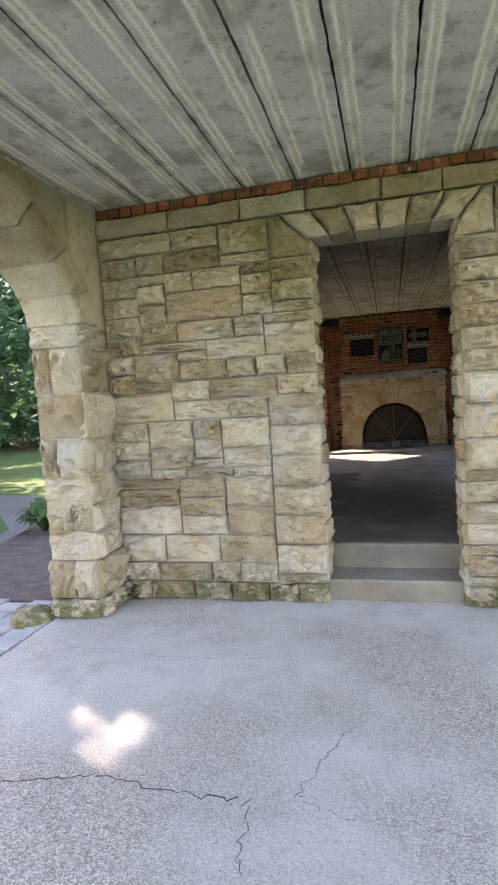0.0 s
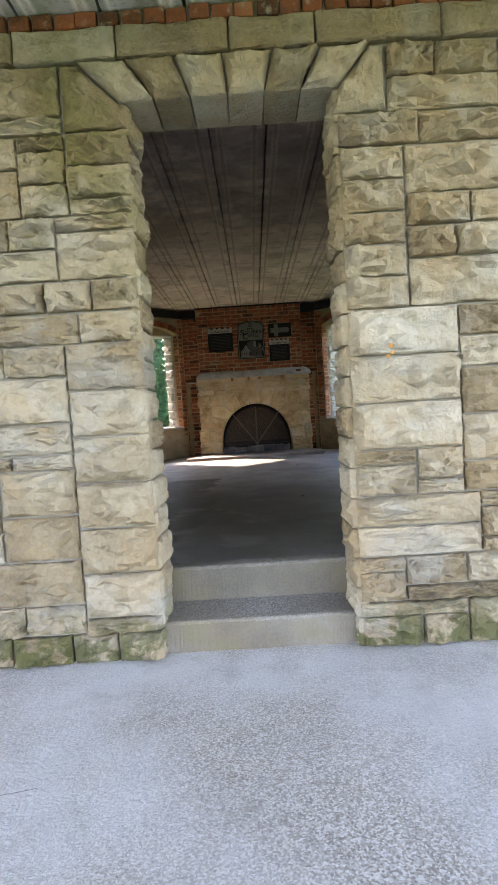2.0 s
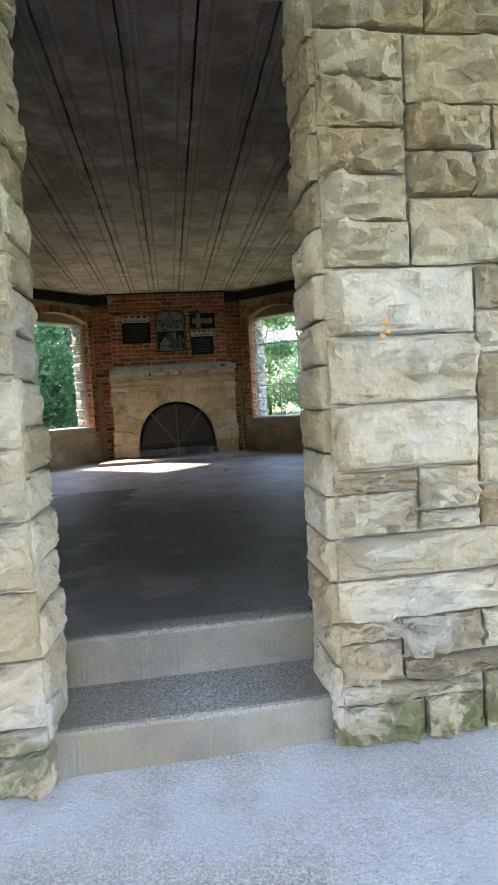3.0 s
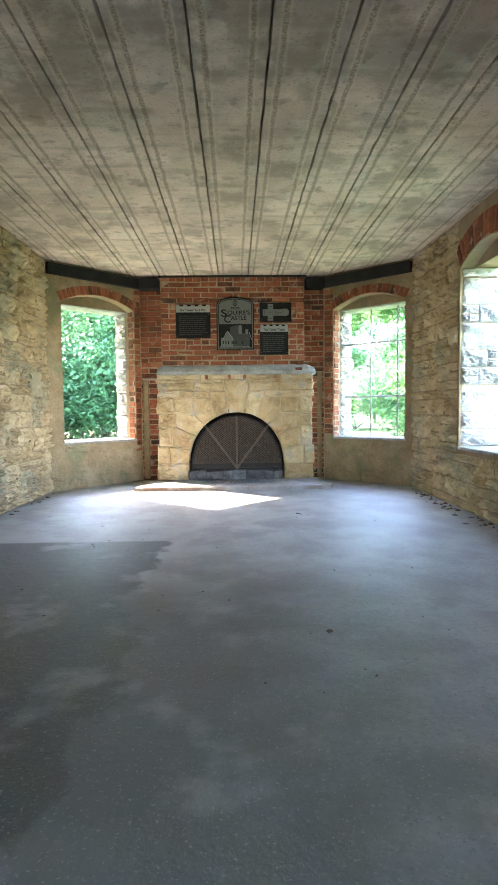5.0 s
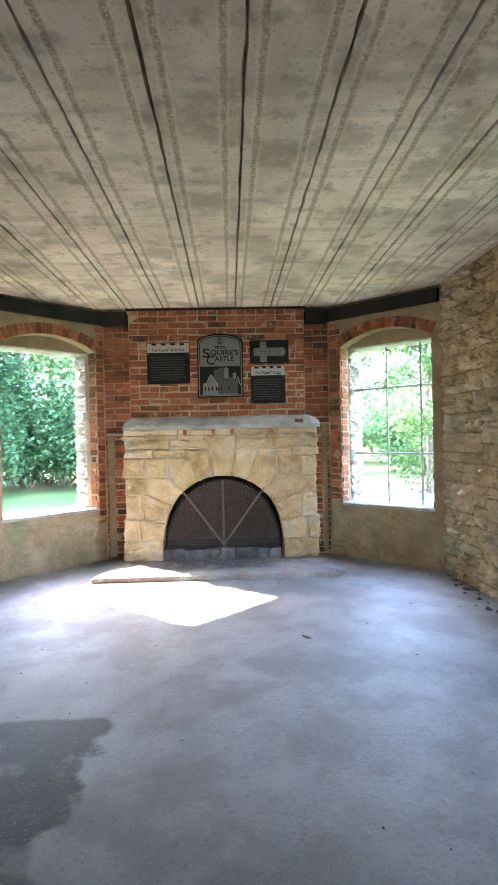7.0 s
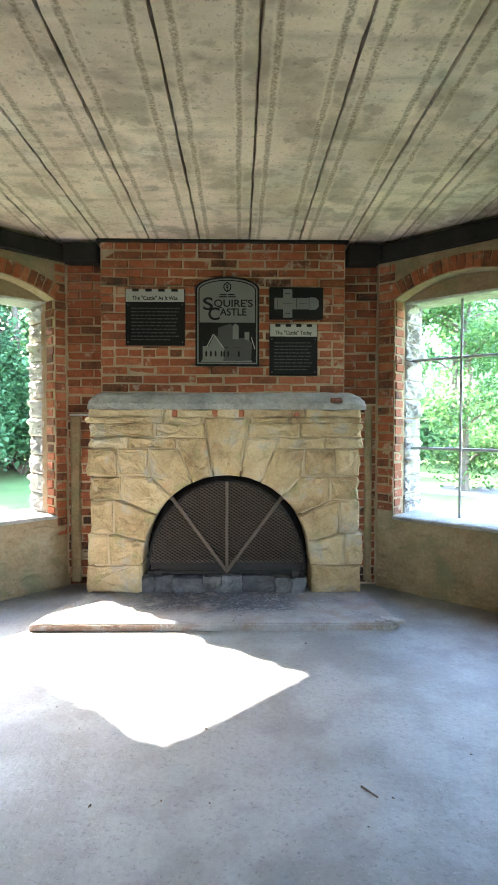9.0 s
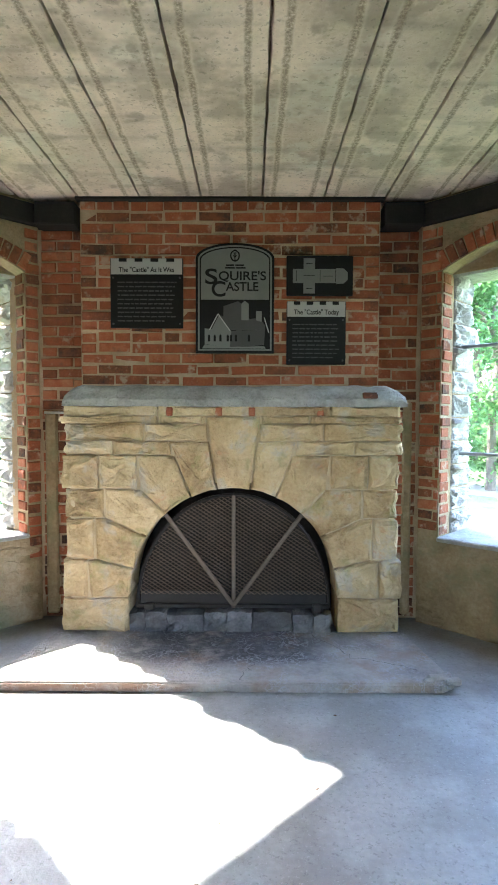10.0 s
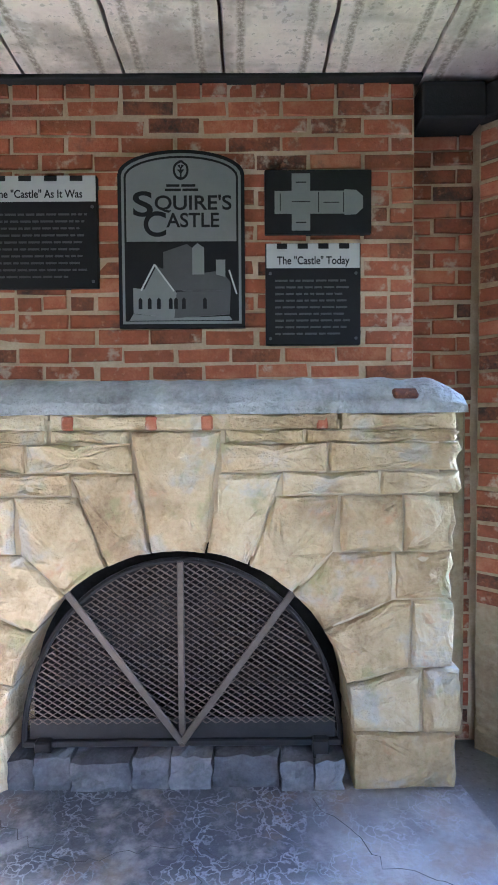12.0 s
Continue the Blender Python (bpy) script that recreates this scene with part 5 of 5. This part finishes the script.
for i, (a, b) in enumerate(courses):
    wide = 0.03 if a < 0.35 else 0.0
    cut = rng.choice((0.0, 0.14, 0.22)) if i % 2 else 0.0
    spans = [(-0.19, 0.20)] if not cut else [(-0.19, -0.19 + cut), (-0.19 + cut, 0.20)]
    lay("stone", [(p, q, a, b) for p, q in spans], STONES, arcade, vi @ pose(-2.90, 3.115 - wide, 0), rng, 0.008)
    lay("stone", [(-0.215, 0.215, a, b)], STONES, arcade, vi @ pose(-2.70 + wide, 3.325, 0, 0, 0, 90), rng, 0.008)
c, h = 2.265, 1.665
for i in range(11):
    a0, a1 = math.pi * i / 11, math.pi * (i + 1) / 11
    q = lambda a, k: (c - (h + k) * math.cos(a), 2.1 + (0.68 + k) * math.sin(a))
    p = [q(a0, -0.012), q((a0 + a1) / 2, -0.012), q(a1, -0.012), q(a1, 0.25), q((a0 + a1) / 2, 0.25), q(a0, 0.25)]
    p = [(u, min(zz, 2.965)) for u, zz in p]
    part("voussoir", carved(p, rng, -0.02, 0.40, 0.0, 0.006, 0.012), STONE, arcade)
lay("stone", ashlar(0.03, 0.57, 0.0, 2.9, 0.1, (3, 4, 5, 6), (1, 2, 3), random.Random(31)), STONES, arcade, Matrix.Translation((0, -0.02, 0)), rng)
# brickwork of the chimney breast and the recesses beside it
brickwork(0.285, 2.13, 1.832, 2.965, chimney, Matrix.Translation((0, -0.10, 0)), rng, 6)
brickwork(0.0, 0.285, 0.34, 2.82, chimney, Matrix.Identity(4), rng, 0)
brickwork(2.13, 2.40, 0.34, 2.82, chimney, Matrix.Identity(4), rng, 0)
for u, w in ((0.02, 0.08), (2.31, 0.06)):
    bm = soft_box(u, u + w, -0.014, 0.02, 0.36, 1.66 if u < 1 else 1.74, 0.012)
    part("plaster_patch", bm, PLASTER, chimney, "patch of old plaster over the brick")
part("ledge", soft_box(0.02, 0.27, -0.03, 0.03, 1.655, 1.672, 0.004), CEMENT, chimney, "thin cement ledge")
# bay: brick beside and over the windows
for m_, wall_ob, near, u0, length in ((MBL, bay_left, "far", 0.19, LBL), (MBR, bay_right, "start", 0.14, LBR)):
    if near == "start":
        brickwork(0.0, u0, 0.93, 2.80, wall_ob, Matrix.Translation((0, -0.008, 0)), rng, 0)
    else:
        brickwork(u0 + 1.0, length, 0.74, 2.80, wall_ob, Matrix.Translation((0, -0.008, 0)), rng, 0)
    for edge, rz in ((u0 + 0.008, 90), (u0 + 0.992, -90)):
        brickwork(-0.062, 0.062, 0.90, 2.53, wall_ob, pose(edge, 0.066, 0, 0, 0, rz), rng, 0)
    k = 19
    for i in range(k):
        f = (i + 0.5) / k * 2 - 1
        u, zz = u0 + 0.5 + 0.53 * f, 2.53 + 0.13 * (1 - f * f) + 0.055
        ob = new("brick", rng.choice(BRICKS))
        ob.parent = wall_ob
        ob.matrix_basis = Matrix.Translation((u, -0.010, zz)) @ pose(0, 0, 0, 0, f * 28 + 90, 0) @ Matrix.Diagonal((0.105, 1, 0.052, 1))
    lay("stone", ashlar(0.0, length, FLOOR, 0.868, 0.1, (2, 3, 4, 5), (1, 2, 2, 3), random.Random(int(u0 * 100))), PLASTERED, wall_ob, Matrix.Translation((0, 0.003, 0)), rng, 0.006)
    # rough stone reveals behind the brick
    for edge, rz in ((u0 + 0.015, 90), (u0 + 0.985, -90)):
        lay("stone", ashlar(-0.13, 0.13, 0.90, 2.53, 0.075, (2, 3, 4), (2, 2, 3, 3), random.Random(int(edge * 1000))), REVEALS, wall_ob, pose(edge, 0.285, 0, 0, 0, rz), rng, 0.008)
    part("lintel", soft_box(u0 - 0.05, u0 + 1.05, 0.14, WALL_T - 0.01, 2.515, 2.62, 0.012), CEMENT, wall_ob, "rough cement lintel")
# side walls of rubble
for m_, wall_ob, u0, length, seed in ((ML, wall_left, 3.66, LL, 61), (MR, wall_right, 1.31, LR, 62)):
    near = (3.0, length) if wall_ob is wall_left else (0.0, 2.98)
    block = [(u0 - 0.01, u0 + 1.01, 0.87, 2.95)] if wall_ob is wall_right else []
    lay("stone", ashlar(near[0], near[1], FLOOR, 2.96, 0.085, (1, 2, 2, 3, 4), (1, 1, 2, 2, 3), random.Random(seed), block), RUBBLES, wall_ob, Matrix.Translation((0, -0.010, 0)), rng, 0.013)
    if wall_ob is wall_left:
        continue
    for edge, rz in ((u0 + 0.015, 90), (u0 + 0.985, -90)):
        lay("stone", ashlar(-0.20, 0.20, 0.90, 2.53, 0.08, (2, 3, 4), (2, 2, 3, 3), random.Random(int(edge * 1000))), REVEALS, wall_ob, pose(edge, 0.215, 0, 0, 0, rz), rng, 0.008)
    k = 17
    for i in range(k):
        f = (i + 0.5) / k * 2 - 1
        ob = new("brick", rng.choice(BRICKS))
        ob.parent = wall_ob
        ob.matrix_basis = Matrix.Translation((u0 + 0.5 + 0.55 * f, -0.012, 2.53 + 0.13 * (1 - f * f) + 0.11)) @ pose(0, 0, 0, 0, f * 28 + 90, 0) @ Matrix.Diagonal((0.205, 1, 0.056, 1))
# pavers outside the loggia
paving = setting("paving", box(bmesh.new(), -4.9, -3.06, 0.2, 3.42, GROUND - 0.1, GROUND + 0.02), MORTAR, "grey concrete paver walkway", "paving", PORCH)
pm = mesh_of("paver", soft_box(-0.102, 0.102, -0.072, 0.072, 0, 0.05, 0.008), PAVER)
for i in range(8):
    for j in range(20):
        ob = new("paver", pm)
        ob.parent = paving
        ob.matrix_basis = pose(-3.17 - i * 0.215, 0.3 + j * 0.155 + (0.075 if i % 2 else 0), GROUND + rng.uniform(-0.003, 0.004), 0, 0, rng.uniform(-1, 1))


# ---- cracks and litter ----
def crack(points, width, z, parent, seed):
    r = random.Random(seed)
    fine = []
    for a, b in zip(points, points[1:]):
        for k in range(10):
            p = Vector(a).lerp(Vector(b), k / 10)
            fine.append(p + Vector((r.uniform(-0.02, 0.02), r.uniform(-0.02, 0.02))))
    bm = bmesh.new()
    rows = []
    for i, p in enumerate(fine):
        d = (fine[min(i + 1, len(fine) - 1)] - fine[max(i - 1, 0)]).normalized()
        n = Vector((-d.y, d.x)) * width * r.uniform(0.4, 1.2)
        rows.append([bm.verts.new((p.x + s * n.x, p.y + s * n.y, z)) for s in (-1, 1)])
    for a, b in zip(rows, rows[1:]):
        bm.faces.new([a[0], a[1], b[1], b[0]])
    part("crack", bm, CRACK, parent, "dark crack in the concrete")


MP = PORCH.inverted()


def porch_line(*pts):
    return [tuple((MP @ Vector((x, y, 0)))[:2]) for x, y in pts]


crack(porch_line((-2.2, 1.16), (-1.64, 1.20), (-1.30, 1.30), (-0.98, 1.256), (-0.634, 1.253)), 0.004, 0.0025, loggia_floor, 1)
crack(porch_line((-0.634, 1.253), (-0.60, 1.08), (-0.576, 0.90)), 0.002, 0.0025, loggia_floor, 2)
crack(porch_line((-0.448, 1.30), (-0.38, 1.55), (-0.261, 1.80)), 0.0018, 0.0025, loggia_floor, 3)
crack(porch_line((-0.448, 1.30), (-0.294, 1.24), (0.0, 1.235), (0.248, 1.208)), 0.0012, 0.0025, loggia_floor, 5)
for i, line in enumerate(([(-0.62, 10.3), (-0.3, 10.12), (0.05, 10.2), (0.3, 10.02)], [(0.05, 10.2), (0.1, 10.0), (0.04, 9.83)], [(0.45, 10.4), (0.62, 10.1), (0.95, 9.95)], [(-1.05, 10.2), (-0.8, 10.05), (-0.75, 9.83)])):
    crack(line, 0.0016, FLOOR + 0.0475, hearth, 20 + i)
crack(porch_line((-2.1, 2.4), (-1.4, 2.33), (-0.75, 2.38)), 0.0016, 0.0025, loggia_floor, 4)
r4 = random.Random(14)
twig = thing("twig", "dark dry twig on the floor", "twig", at=(0.527, 8.315, FLOOR))
part("stem", rod(bmesh.new(), (-0.022, 0.03, 0.005), (0.022, -0.03, 0.006), 0.004, 0.003, 6), GRITTY, twig)
tagged(part("pebble", soft_box(-0.013, 0.013, -0.01, 0.01, 0, 0.01, 0.004), GRITTY, None, "", False, pose(0.36, 5.72, FLOOR, 0, 0, 30)), "small dark pebble on the floor", "pebble")
bm = bmesh.new()
for i in range(120):
    x, y = r4.uniform(-2.1, 1.9), r4.uniform(5.2, 9.7)
    s = r4.uniform(0.003, 0.011)
    a = r4.uniform(0, 3)
    d, e = Vector((math.cos(a), math.sin(a), 0)) * s, Vector((-math.sin(a), math.cos(a), 0)) * s * 0.5
    c = Vector((x, y, FLOOR + 0.002))
    v = [bm.verts.new(c + p) for p in (d, e, -d, -e)]
    t = bm.verts.new(c + Vector((0, 0, s * 0.5)))
    for k in range(4):
        bm.faces.new([v[k], v[(k + 1) % 4], t])
tagged(part("litter", bm, GRITTY), "crumbs of leaf and grit scattered over the floor", "litter", kind="stuff")
bm = bmesh.new()
for i in range(60):
    side = r4.random() < 0.75
    x = 2.0 - abs(r4.gauss(0, 0.06)) if side else -2.1 + abs(r4.gauss(0, 0.05))
    y = r4.uniform(7.2, 9.75)
    w, h = r4.uniform(0.008, 0.035), r4.uniform(0.006, 0.02)
    a = r4.uniform(0, 3)
    ring = [bm.verts.new((x + w * r4.uniform(0.7, 1.2) * math.cos(a + k), y + w * r4.uniform(0.7, 1.2) * math.sin(a + k), FLOOR + 0.001)) for k in (0, 1.3, 2.5, 3.8, 5.1)]
    top = bm.verts.new((x + r4.uniform(-0.3, 0.3) * w, y + r4.uniform(-0.3, 0.3) * w, FLOOR + h))
    for k in range(5):
        bm.faces.new([ring[k], ring[(k + 1) % 5], top])
tagged(part("rubble", bm, GRITTY), "dark crumbs of stone and leaf along the wall's foot", "rubble", kind="stuff")
